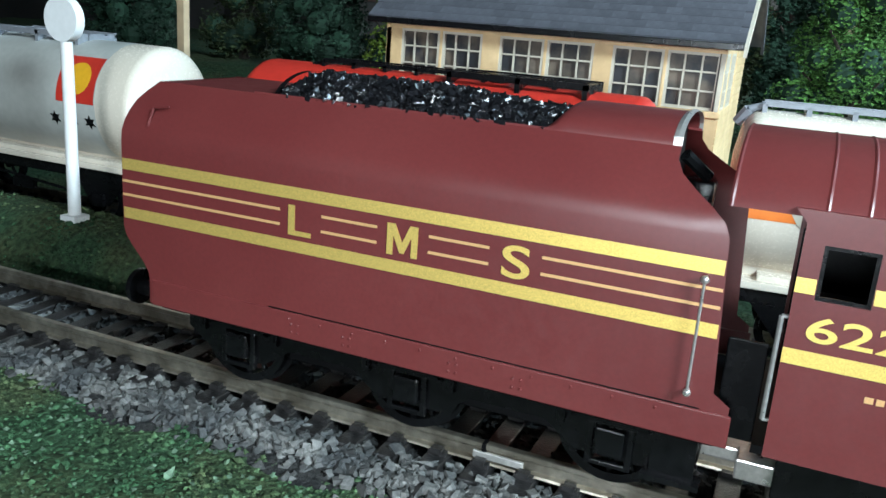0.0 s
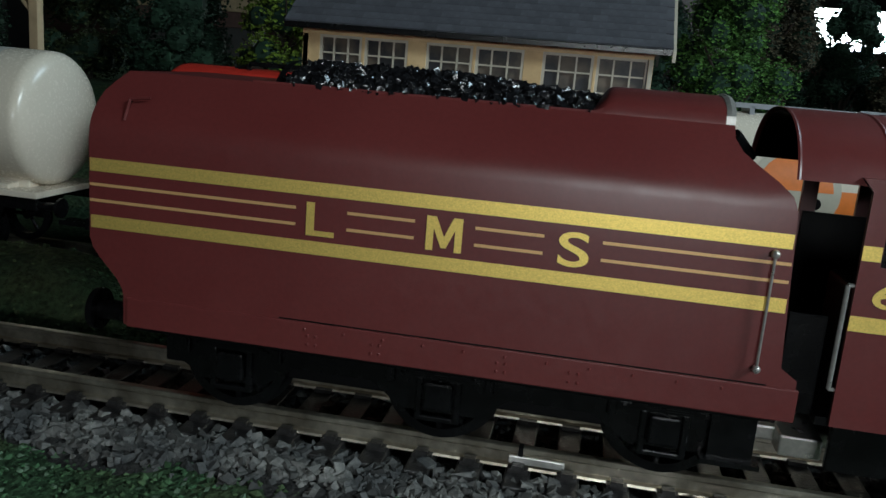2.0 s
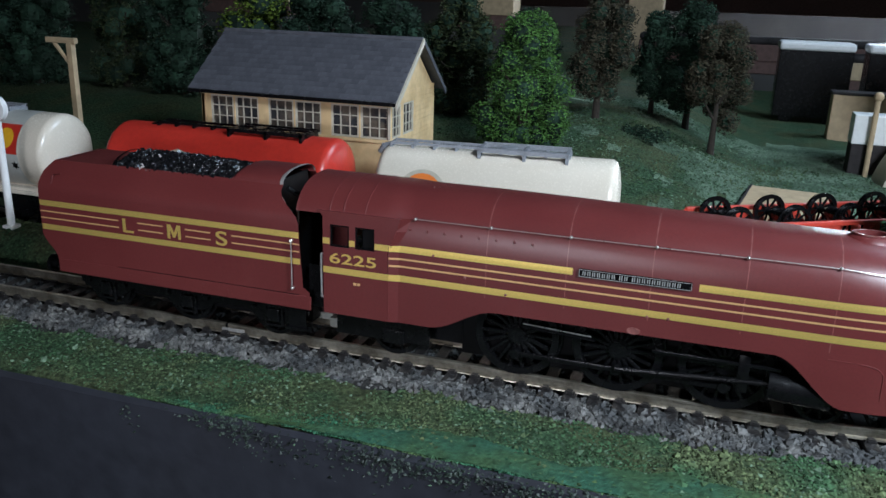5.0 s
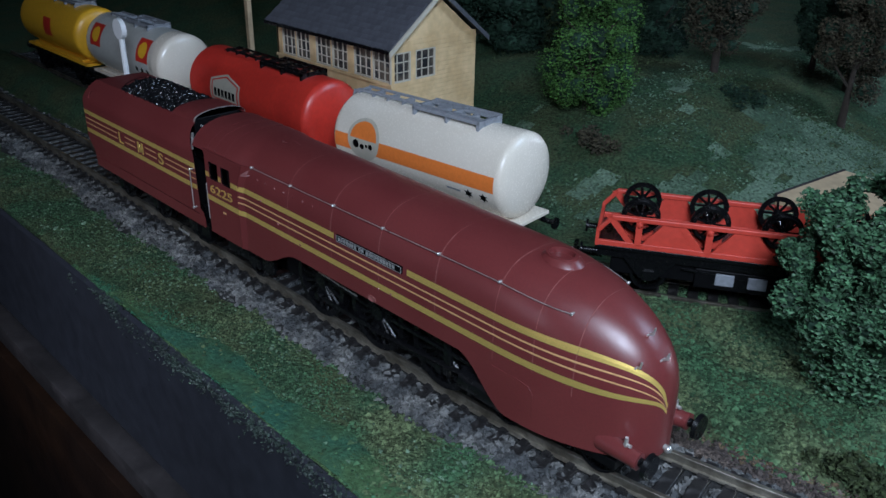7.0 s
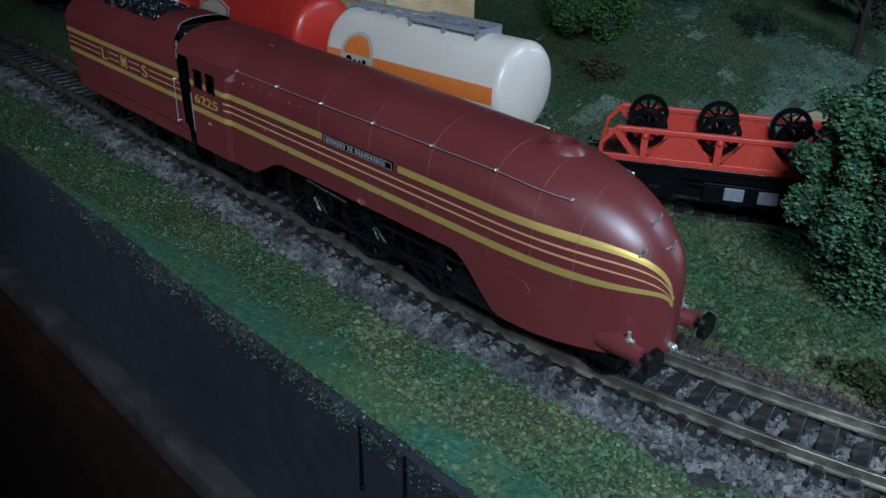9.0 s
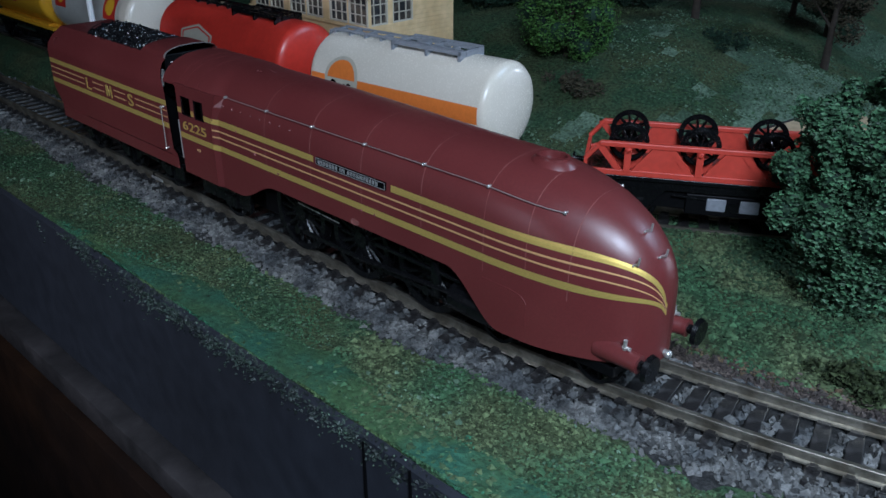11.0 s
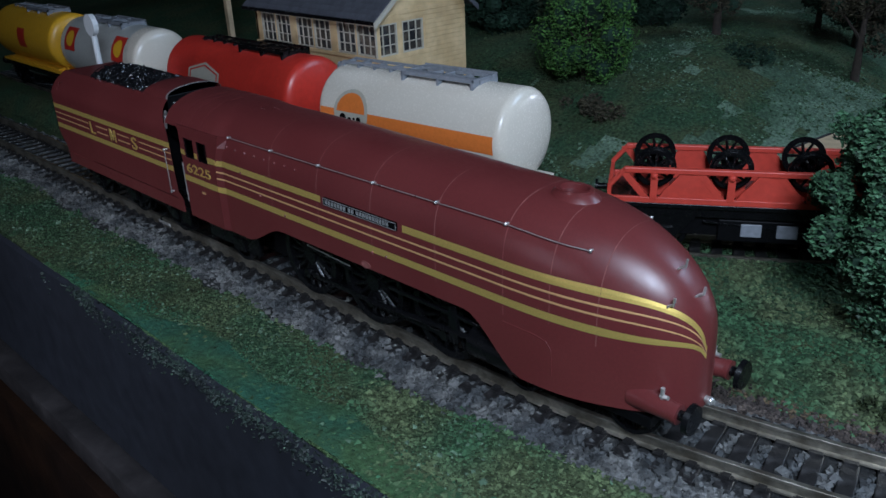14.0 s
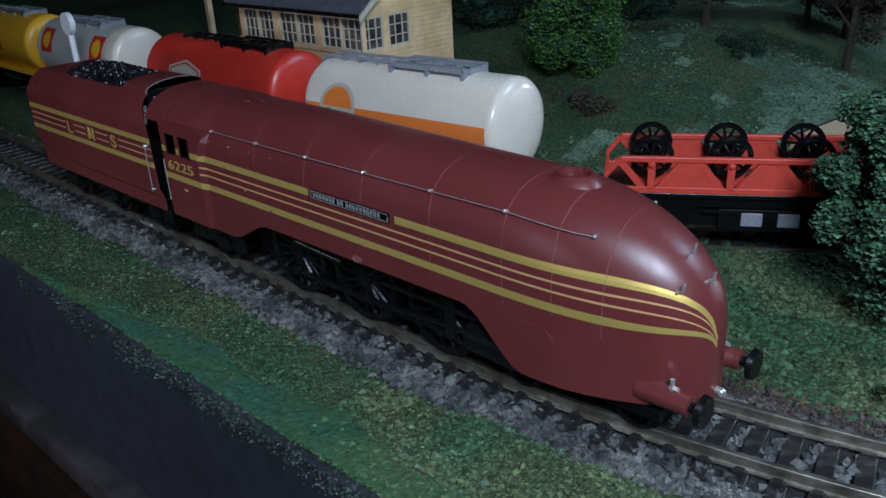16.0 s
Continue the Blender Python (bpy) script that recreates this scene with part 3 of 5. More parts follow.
def build_locomotive():
    loco = thing("steam_locomotive", mmpose(0, 0, 0), "maroon streamlined model steam locomotive with gold stripes, on the front track", "locomotive")
    # casing with the rounded nose
    xs = axis([(126, 140, 7), (140, 160, 2), (160, 232, 8), (232, 256, 1.5)])[:-1]
    xs += [NOSE0 + NOSEL * math.sin(math.pi / 2 * i / 34) ** 0.9 for i in range(2, 34)] + [NOSE0 + NOSEL * 0.997, NOSE0 + NOSEL]
    casing = part("casing", loft([casing_section(x) for x in xs]), MAROON, loco, "satin maroon streamlined casing", smooth=True, angle=50)
    # panel seams and hinge line
    for x in (157, 180, 203, 227, 249, 262, 273.5):
        z0 = 24
        pts = [p for p in casing_section(x, 22, 0.06) if p[2] > z0]
        rows = [[(p[0] + d, p[1], p[2]) for d in (-0.13, 0.13)] for p in pts]
        part("seam", loft(rows), SEAM, casing)
    # lining
    up, t1, t2, low = 37.4, 34.3, 32.0, 28.2
    full = lambda w0: (lambda x: w0 * (1 - 0.45 * max(0.0, min(1.0, (x - 274) / 17))))
    part("upper_band", band(stripe_z(up, 25.4, 2.1), full(2.0), 126.6, 181.7), GOLD, loco, "gold lining band")
    part("upper_band", band(stripe_z(up, 25.4, 2.1), full(2.0), 215.4, 292.72), GOLD, loco, "gold lining band")
    part("thin_line", band(stripe_z(t1, 24.9), full(0.55), 126.6, 292.72), GOLD_THIN, loco)
    part("thin_line", band(stripe_z(t2, 24.4), full(0.55), 126.6, 292.72), GOLD_THIN, loco)
    part("lower_band", band(stripe_z(low, 23.6, 4.5), full(2.0), 126.6, 292.72), GOLD, loco, "gold lining band")
    # nameplate with raised strokes
    y = -casing_y(195, 37.4)
    plate = part("nameplate", boxed(183.4, 213.6, y - 0.55, y + 0.3, 36.3, 38.6, 0.12), BLACK, loco, "black nameplate with a silver rim and lettering")
    bm = bmesh.new()
    for a in ((183.5, 213.5, 38.35, 38.5), (183.5, 213.5, 36.4, 36.55), (183.5, 183.65, 36.4, 38.5), (213.35, 213.5, 36.4, 38.5)):
        box(bm, a[0], a[1], y - 0.62, y - 0.5, a[2], a[3])
    part("rim", bm, SILVER, plate, "silver rim")
    bm, x = bmesh.new(), 184.5
    for word in (7, 2, 10):
        for _ in range(word):
            box(bm, x, x + 0.3, y - 0.62, y - 0.5, 36.85, 38.05)
            box(bm, x + 0.55, x + 0.85, y - 0.62, y - 0.5, 36.85, 38.05)
            x += 1.32
        x += 0.75
    part("plain_bars", bm, SILVER, plate, "silver bars")
    # hand rail on knobs
    knobs = [135.0, 157.7, 180.4, 203.4, 226.5, 248.6, 269.5]
    for sgn in (-1, 1):
        rail_z = lambda x: 46.75 - 1.85 * sstep((x - 246) / 28)
        pts = [(x, sgn * (casing_y(x, rail_z(x)) + 0.95), rail_z(x)) for x in axis([(135, 269.5, 4)])]
        bm = loft([[(p[0], p[1] + 0.13 * math.cos(math.pi * i / 3), p[2] + 0.13 * math.sin(math.pi * i / 3)) for i in range(6)] for p in pts], closed=True)
        rail = part("hand_rail", bm, STEEL, loco, "thin steel hand rail", smooth=True)
        for x in knobs:
            z = rail_z(x)
            yy = sgn * casing_y(x, z)
            bm = rod(bmesh.new(), (x, yy, z), (x, yy + sgn * 0.95, z), 0.28, 6)
            ball(bm, (x, yy + sgn * 0.95, z), 0.48)
            part("knob", bm, STEEL, rail, smooth=True)
    # chimney, fairing and top fittings
    rows = []
    for r, z in ((5.2, 50.6), (4.6, 51.6), (3.7, 52.4), (3.6, 53.0), (2.9, 53.0), (2.7, 51.5), (0.1, 51.4)):
        rows.append([(256.5 + 1.3 * r * math.cos(2 * math.pi * i / 24), r * math.sin(2 * math.pi * i / 24), z) for i in range(24)])
    part("chimney", loft(rows, closed=True), MAROON, loco, "low maroon chimney in its fairing", smooth=True)
    for xx, yy, ln in ((139, -6.0, 4.0), (131, -3.0, 5.0)):
        z = 53.0 - 0.02 * yy * yy
        part("safety_valve", rod(rod(bmesh.new(), (xx, yy, z), (xx + ln * 0.7, yy - 0.4, z), 0.45, 8), (xx + ln * 0.7, yy - 0.4, z - 0.6), (xx + ln * 0.7, yy - 0.4, z + 0.7), 0.5, 8), STEEL, loco, "small brass fitting", smooth=True)
    rng = random.Random(2)
    for i in range(7):
        xx = 133 + 1.6 * i
        part("roof_rivet", ball(bmesh.new(), (xx, -1.2 + rng.uniform(-2, 2), 53.55), 0.35, u=6, v=4), MAROON, loco)
    for i in range(8):
        xx = 133.5 + i * 5.2
        part("stay_bolt", ball(bmesh.new(), (xx, -casing_y(xx, 43.4) + 0.02, 43.4), 0.42, u=8, v=4), MAROON, loco, smooth=True)
    # small cast plate, washout knobs and the access panel's bead
    rows = [[(199.6 + r * 1.9 * math.cos(2 * math.pi * i / 24), -casing_y(190, 20) - d, 22.5 + r * 1.0 * math.sin(2 * math.pi * i / 24)) for i in range(24)] for r, d in ((1.0, -0.1), (1.0, 0.15), (0.82, 0.15), (0.78, 0.05), (0.02, 0.05))]
    part("works_plate", loft(rows, closed=True), SEAM, loco, "small oval cast plate")
    for x, z in ((141.0, 36.6), (163.1, 27.7), (202.8, 27.2), (208.4, 27.4), (150.8, 31.2)):
        part("washout_knob", ball(bmesh.new(), (x, -casing_y(x, z) - 0.05, z), 0.42, sy=0.7), SEAM, loco, smooth=True)
    bead = [(249.0, 22.6), (258.0, 22.3), (261.2, 21.6), (262.6, 19.8), (262.8, 13.0)]
    bm = bmesh.new()
    for p, q in zip(bead, bead[1:]):
        rod(bm, (p[0], -casing_y(p[0], p[1]), p[1]), (q[0], -casing_y(q[0], q[1]), q[1]), 0.16, 6)
    part("panel_bead", bm, MAROON, loco, smooth=True)
    # lamp irons and nose handles
    for x, yy, z in ((285.0, -1.6, 42.0), (289.5, -1.6, 37.0), (286.5, -7.6, 36.0)):
        n = Vector((0.75, yy / 18.0, 0.45)).normalized()
        foot = Vector((x, yy, z))
        tip = foot + n * 1.5
        bm = rod(bmesh.new(), foot - n * 0.4, tip, 0.3, 8)
        rod(bm, tip - Vector((0, 0, 0.2)), tip + Vector((0.3, 0, 1.7)), 0.3, 8)
        rod(bm, foot + Vector((0, -0.9, 0)), foot + Vector((0, 0.9, 0)), 0.25, 6)
        part("lamp_iron", bm, STEEL, loco, "small bright lamp iron", smooth=True)
    # buffers, hook, steps on the buffer beam
    for sgn in (-1, 1):
        bm = rod(bmesh.new(), (281, sgn * 10.0, 13.5), (292.0, sgn * 11.3, 13.8), 3.0, 20, 2.1)
        rod(bm, (291.6, sgn * 11.3, 13.8), (292.8, sgn * 11.3, 13.8), 2.3, 20)
        buf = part("buffer", bm, MAROON, loco, "maroon tapered buffer housing", smooth=True)
        bm = rod(bmesh.new(), (292.6, sgn * 11.3, 13.8), (295.2, sgn * 11.3, 13.8), 1.2, 14)
        part("ram", bm, BLACK, buf, "dark buffer ram", smooth=True)
        bm = rod(bmesh.new(), (295.0, sgn * 11.3, 13.8), (296.2, sgn * 11.3, 13.8), 3.6, 24, 3.3)
        part("buffer_head", bm, BLACK, buf, "black round buffer head", smooth=True)
        bm = rod(bmesh.new(), (288.5, sgn * 11.3, 16.0), (288.5, sgn * 11.3, 18.6), 0.5, 8)
        part("lamp_bracket", rod(bm, (288.0, sgn * 11.3, 16.6), (290.0, sgn * 11.3, 16.6), 0.5, 8), STEEL, buf, "small bright bracket", smooth=True)
    bm = box(boxed(287, 291.5, -2.6, 2.6, 11.5, 13.2, 0.3), 288.5, 292.5, -1.6, 1.6, 17.6, 19.0, 0.3)
    box(bm, 287, 291, -3.4, 3.4, 20.6, 22.0, 0.3)
    part("coupling_steps", bm, MAROON, loco, "maroon front step plates")
    bm = rod(bmesh.new(), (291.5, 0, 12.5), (293.6, 0, 12.0), 0.8, 10)
    ball(bm, (293.8, 0, 11.9), 1.1)
    for zz in (15.6, 23.4):
        rod(bm, (291.8, -1.2, zz), (291.8, -1.2, zz + 1.8), 0.42, 8)
    part("hook", bm, STEEL, loco, "bright coupling hook and lamp irons", smooth=True)
    # frames, drivers, rods
    part("frame", box(box(box(boxed(126, 286, -6.5, 6.5, 5.5, 24, 0.3), 148, 238, -7.4, 7.4, 3.2, 24, 0.3), 236, 286, -11, 11, 6.5, 9.5, 0.3), 118, 250, -12.5, 12.5, 22.5, 30), MATT_BLACK, loco, "black mainframe")
    wheel = wheel_set(12.6, 18)
    small = wheel_set(6.2, 9)
    trail = wheel_set(7.6, 10)
    for x in (166.0, 195.5, 225.0):
        for sgn in (-1, 1):
            put_wheel("driving_wheel", wheel, loco, mmpose(x, track_y(x) + sgn * 9.2, 12.6 + LIFT, 0, 0, 0 if sgn < 0 else 180))
    for x in (250.0, 279.0):
        for sgn in (-1, 1):
            put_wheel("bogie_wheel", small, loco, mmpose(x, track_y(x) * 0.8 + sgn * 9.2, 6.2 + LIFT, 0, 0, 0 if sgn < 0 else 180))
    for sgn in (-1, 1):
        put_wheel("trailing_wheel", trail, loco, mmpose(127.5, track_y(120) + sgn * 9.2, 7.6 + LIFT, 0, 0, 0 if sgn < 0 else 180))
    for sgn in (-1, 1):
        bm = boxed(164, 227, sgn * 12.4 - 0.4, sgn * 12.4 + 0.4, 7.3, 8.9, 0.2)
        for x in (166, 195.5, 225):
            rod(bm, (x, sgn * 11.6, 8.1), (x, sgn * 13.2, 8.1), 1.5, 12)
        part("coupling_rod", bm, BLACK, loco, "dark coupling rod", smooth=True)
        bm = rod(bmesh.new(), (195.5, sgn * 13.6, 9), (240, sgn * 13.6, 12), 0.8, 8)
        box(bm, 205, 239, sgn * 13.4 - 0.5, sgn * 13.4 + 0.5, 15.6, 16.6, 0.1)
        box(bm, 228, 231, sgn * 13.4 - 0.6, sgn * 13.4 + 0.6, 8, 19, 0.2)
        rod(bm, (168, sgn * 13.2, 17.6), (189, sgn * 13.2, 16.4), 0.45, 6)
        part("valve_gear", bm, BLACK, loco, "dark valve gear", smooth=True)
        bm = rod(bmesh.new(), (236, sgn * 11.8, 11), (252, sgn * 11.8, 10.4), 4.4, 18)
        part("cylinder", bm, BLACK, loco, "black cylinder", smooth=True)
        bm = rod(bmesh.new(), (168, sgn * 13.4, 18.4), (188, sgn * 13.4, 17.4), 0.22, 6)
        part("reach_rod", bm, STEEL, loco, "thin bright rod", smooth=True)
        bm = boxed(108, 139, sgn * 12 - 0.6, sgn * 12 + 0.6, 5.5, 13, 0.3)
        box(bm, 124, 131, sgn * 12.8 - 0.6, sgn * 12.8 + 0.6, 5, 9.5, 0.3)
        part("trailing_frame", bm, BLACK, loco, "black trailing truck frame")
    part("drawbar", box(boxed(96, 124, -4, 4, 5.2, 7.6, 0.4), 103, 109, -7.5, -3, 4.6, 7.8, 0.3), STEEL, loco, "bright metal drawbar plate")
    return loco


def build_cab(loco):
    # side sheets with window openings, 0.7 thick, built of strips round the openings
    wx = [(108.4, 114.6), (116.6, 122.8)]
    wz = (35.7, 42.6)
    for sgn in (-1, 1):
        y0, y1 = (-17.5, -16.7) if sgn < 0 else (16.7, 17.5)
        bm = bmesh.new()
        low = [(106.0, 14.0), (127.6, 14.0), (127.0, wz[0]), (wx[1][1], wz[0]), (wx[1][0], wz[0]), (wx[0][1], wz[0]), (wx[0][0], wz[0]), (106.0, wz[0])]

        def slab(outline):
            b2 = prism(outline, y0, y1)
            me = bpy.data.meshes.new("t")
            b2.to_mesh(me)
            b2.free()
            bm.from_mesh(me)
            bpy.data.meshes.remove(me)

        slab(low)
        slab([(106.0, wz[0]), (wx[0][0], wz[0]), (wx[0][0], wz[1]), (106.0, wz[1])])
        slab([(wx[0][1], wz[0]), (wx[1][0], wz[0]), (wx[1][0], wz[1]), (wx[0][1], wz[1])])
        slab([(wx[1][1], wz[0]), (127.0, wz[0]), (129.6, wz[1]), (wx[1][1], wz[1])])
        slab([(106.0, wz[1]), (wx[0][0], wz[1]), (wx[0][1], wz[1]), (wx[1][0], wz[1]), (wx[1][1], wz[1]), (129.6, wz[1]), (131.0, 46.6), (104.6, 46.6), (106.0, 45.0)])
        bmesh.ops.remove_doubles(bm, verts=bm.verts, dist=0.001)
        part("cab_side", bm, MAROON, loco, "maroon cab side sheet with two windows")
        # the wedge between the cab side and the casing
        yy = y0 if sgn < 0 else y1
        rows = []
        for z in (14.0, 28, wz[0], wz[1], 46.6):
            xa = 127.6 if z <= wz[0] else 127.0 + (z - wz[0]) * 0.37
            rows.append([(xa - 0.3, yy, z), (xa + 3.4, sgn * (casing_y(131, max(z, 33)) - 0.2), z)])
        part("cab_front", loft(rows), MAROON, loco, "maroon angled cab front sheet")
        if sgn < 0:
            part("front_window", loft([[(128.5, y0 + 0.14, 38.9), (129.5, y0 + 0.1, 44.4)], [(130.0, -casing_y(131, 38.9) - 0.16, 38.9), (130.9, -casing_y(131, 42.0) - 0.3, 44.4)]]), MATT_BLACK, loco, "dark angled front window")
            for i, (a, b) in enumerate(((36.4, 38.3), (34.0, 34.6), (31.7, 32.3), (27.2, 29.2))):
                part("front_lining", loft([[(127.4, y0 - 0.08, a), (127.4, y0 - 0.08, b)], [(130.8, -casing_y(131, 36) - 0.12, a), (130.8, -casing_y(131, 36) - 0.12, b)]]), GOLD if i in (0, 3) else GOLD_THIN, loco, "gold lining")
    # roof: an arch that runs back over the footplate and flows into the casing
    def arch(x, grow=0.0, lo=45.6):
        f = sstep((x - 126) / 8)
        w, top = 17.5 + (HALFW - 17.5) * f + grow, 54.0 + (top_z(x) - 54.0) * f + 0.06 + grow
        spring, ez, ey = 42.0 + (SPRING - 42.0) * f, 2.3 + f, 2.3 + 0.2 * f
        a0 = math.asin(((lo - spring) / (top - spring)) ** (ez / 2))
        out = []
        for i in range(33):
            a = a0 + (math.pi - 2 * a0) * i / 32
            c, q = math.cos(a), math.sin(a)
            out.append((x, -w * math.copysign(abs(c) ** (2 / ey), c), spring + (top - spring) * q ** (2 / ez)))
        return out
    rows = [arch(x) for x in (97.2, 97.8, 104, 112, 120, 126, 128, 130, 132, 134, 136)]
    part("cab_roof", loft(rows), MAROON, loco, "maroon arched cab roof", smooth=True, angle=50)
    for x in (97.2, 108.0, 112.5, 119.5):
        part("roof_rib", loft([arch(x - 0.25, 0.04), arch(x, 0.14), arch(x + 0.25, 0.04)]), MAROON, loco, smooth=True)
    part("roof_lining", loft([arch(x, -0.5) for x in (97.6, 104, 112, 120, 126)]), MATT_BLACK, loco, "black underside of the cab roof", smooth=True)
    part("cab_lining", boxed(106.5, 126, 16.1, 16.7, 14.8, 37.5), MATT_BLACK, loco, "black inner face of the cab side")
    # lining and number on the near side
    y = -17.5
    for a, b in ((106.0, 108.3), (114.7, 116.5), (122.9, 127.2)):
        part("upper_band", boxed(a, b, y - 0.1, y + 0.1, 36.4, 38.3), GOLD, loco, "gold lining band")
    part("lower_band", boxed(106.0, 127.5, y - 0.1, y + 0.1, 27.2, 29.2), GOLD, loco, "gold lining band")
    letter_part("6225", 3.3, 108.2, 123.4, y, 30.5, GOLD, loco, "cab_number", "gold numerals")
    part("power_mark", box(boxed(116, 117, y - 0.06, y + 0.1, 24.2, 25.0), 117.3, 118.2, y - 0.06, y + 0.1, 24.2, 25.0), GOLD_THIN, loco)
    # inside: dark backhead, seats, window frames
    part("backhead", box(boxed(118, 131, -15.8, 15.8, 14, 46, 0.5), 110, 118, -9, 9, 14, 30, 0.6), MATT_BLACK, loco, "black firebox backhead")
    part("cab_floor", boxed(104.5, 131, -16.4, 16.4, 13.6, 14.8), MATT_BLACK, loco)
    for x0, x1 in wx:
        ring = lambda d, yy: [(x0 + d, yy, wz[0] + d), (x1 - d, yy, wz[0] + d), (x1 - d, yy, wz[1] - d), (x0 + d, yy, wz[1] - d)]
        rows = [ring(0, y + 0.6), ring(0, y + 0.25), ring(0.5, y + 0.25), ring(0.5, y + 0.6)]
        part("window_frame", loft(rows, closed=True), BLACK, loco)
    bm = rod(rod(rod(bmesh.new(), (105.2, -17.2, 19), (105.2, -17.2, 33), 0.32, 8), (105.2, -17.2, 33), (106.2, -17.0, 33), 0.3, 6), (105.2, -17.2, 19), (106.2, -17.0, 19), 0.3, 6)
    part("grab_rail", bm, STEEL, loco, "steel cab grab rail", smooth=True)
    part("fall_plate", boxed(99.5, 104.5, -14.5, -13.9, 14, 28, 0.2), BLACK, loco, "dark fall plate sheet")


loco = build_locomotive()
build_cab(loco)


# ---- tender ----
def build_tender():
    t = thing("locomotive_tender", mmpose(0, 0, 0), "maroon streamlined tender with gold stripes, heaped with coal", "tender")

    def front_x(z):
        if z < 20.6:
            return 101.2
        if z < 42:
            return 99.0 - (z - 20.6) * 0.06
        return 97.6 - 8.0 * sstep((z - 42) / 8.0)

    def rear_x(z):
        return 5.4 if z < 19 else (5.4 - 5.4 * sstep((z - 18.5) / 8.5) if z < 27 else (0.0 if z < 47 else 4.0 * sstep((z - 47) / 7)))

    zs = [14.0, 16, 18.4, 19.5, 21, 22.5, 24, 25.5, 27, 30, 35, 41.6, 43.4, 45.0, 46.6, 48.2, 49.8, 51.3]
    prof = dict(zip([41.6, 43.4, 45.0, 46.6, 48.2, 49.8, 51.3], [17.5, 17.3, 16.55, 15.3, 13.95, 12.5, 11.0]))
    for sgn in (-1, 1):
        rows = []
        for z in zs:
            y = sgn * prof.get(z, 17.5)
            a, b = rear_x(z), front_x(z)
            rows.append([(a + (b - a) * i / 24, y, z) for i in range(25)])
        part("side_sheet", loft(rows), MAROON, t, "maroon side sheet with a rounded shoulder", smooth=True, angle=40)
        part("valance", boxed(6.0, 101.6, sgn * 17.5 - 0.25, sgn * 17.5 + 0.25, 13.8, 18.3, 0.15), MAROON, t, "maroon riveted lower strip")
        part("bead", loft([[(22, sgn * 11.05, 51.15), (22, sgn * 10.9, 51.6), (22, sgn * 10.5, 51.3)], [(89.5, sgn * 11.05, 51.15), (89.5, sgn * 10.9, 51.6), (89.5, sgn * 10.5, 51.3)]]), MAROON, t)
    # rear sheet and top deck
    rows = []
    for z in zs:
        w = prof.get(z, 17.5)
        rows.append([(rear_x(z) + 0.1, w * (j / 4 - 1), z) for j in range(9)])
    part("valance_seam", boxed(30.0, 97.5, -17.58, -17.45, 18.38, 18.56), MATT_BLACK, t, "dark joint above the lower strip")
    part("rear_sheet", loft(rows), MAROON, t, "maroon rear sheet", smooth=True)
    part("rear_deck", boxed(4, 26, -11.1, 11.1, 50.6, 51.35, 0.3), MAROON, t, "maroon deck behind the coal")
    # front hump over the coal doors
    def hump(x, dz=0.0):
        return [(x, 11.0 * math.cos(math.pi * (1 - i / 16)), 51.3 + (3.6 + dz) * max(0.0, math.sin(math.pi * i / 16)) ** 0.75) for i in range(17)]
    n = 8
    rows = [[(70 + (73.5 - 70) * (i / n) + 0.0, p[1], 51.3 + (p[2] - 51.3) * sstep(i / n)) for p in hump(0)] for i in range(n)]
    rows += [hump(x) for x in (74, 78, 82, 86, 89)]
    part("front_cover", loft(rows), MAROON, t, "maroon arched cover in front of the coal", smooth=True)
    part("cover_rim", loft([hump(88.4, 0.1), hump(89.0, 0.35), hump(89.6, 0.1)]), STEEL, t, "bright worn rim")
    part("front_bulkhead", box(boxed(86.4, 87.4, -14.5, 14.5, 14, 46.5, 0.3), 86.5, 87.5, -10.0, 10.0, 44, 52, 0.3), MATT_BLACK, t, "black front plate of the tender")
    part("front_fitting", rod(rod(box(boxed(88, 94, -12, -9, 38, 44, 0.6), 88, 93, 8, 12, 36, 44, 0.6), (90, -12, 47), (92, -15, 41), 0.5, 8), (90, -9, 50), (93, -6, 47), 0.9, 8), BLACK, t, "black tender front fittings", smooth=True)
    part("white_pipe", rod(rod(bmesh.new(), (91, -13.5, 46.5), (93, -15.0, 42.5), 0.5, 8), (89.5, -12.5, 47.5), (91, -13.5, 46.5), 0.5, 8), STEEL, t, "bright pipe", smooth=True)
    # coal hole: bulkhead arc and coal
    rows = [[(25 + d, 11.0 * math.cos(math.pi * i / 20), 48.6 + 6.2 * math.sin(math.pi * i / 20)) for i in range(21)] for d in (0, 1.0)]
    part("coal_plate", loft(rows), MATT_BLACK, t, "dark arched plate behind the coal")
    part("coal_space", boxed(24, 72, -10.8, 10.8, 30, 49.5), MATT_BLACK, t)
    rng = random.Random(12)
    places = []
    for _ in range(4200):
        x, y = rng.uniform(26, 73), rng.uniform(-10.6, 10.6)
        top = 50.6 + 3.6 * (1 - (y / 11.5) ** 2) * sstep((x - 23) / 6) * (1 - 0.35 * sstep((x - 50) / 20)) + rng.uniform(-0.7, 0.3) - 3.0 * sstep((x - 70) / 6)
        places.append((x, y, top, rng.uniform(0.4, 0.9)))
    me = chunks(places, rng)
    me.materials.append(COAL)
    coal = new("coal_heap", me)
    tagged(coal, "heap of glossy black coal lumps in the tender", "coal", kind="stuff")
    # lining, letters
    y = -17.5
    def strip(x0, x1, z0, z1, m, lab=""):
        return part("band" if z1 - z0 > 1 else "thin_line", boxed(x0, x1, y - 0.09, y + 0.1, z0, z1), m, t, lab)
    strip(0.15, 97.8, 36.8, 38.7, GOLD, "gold lining band")
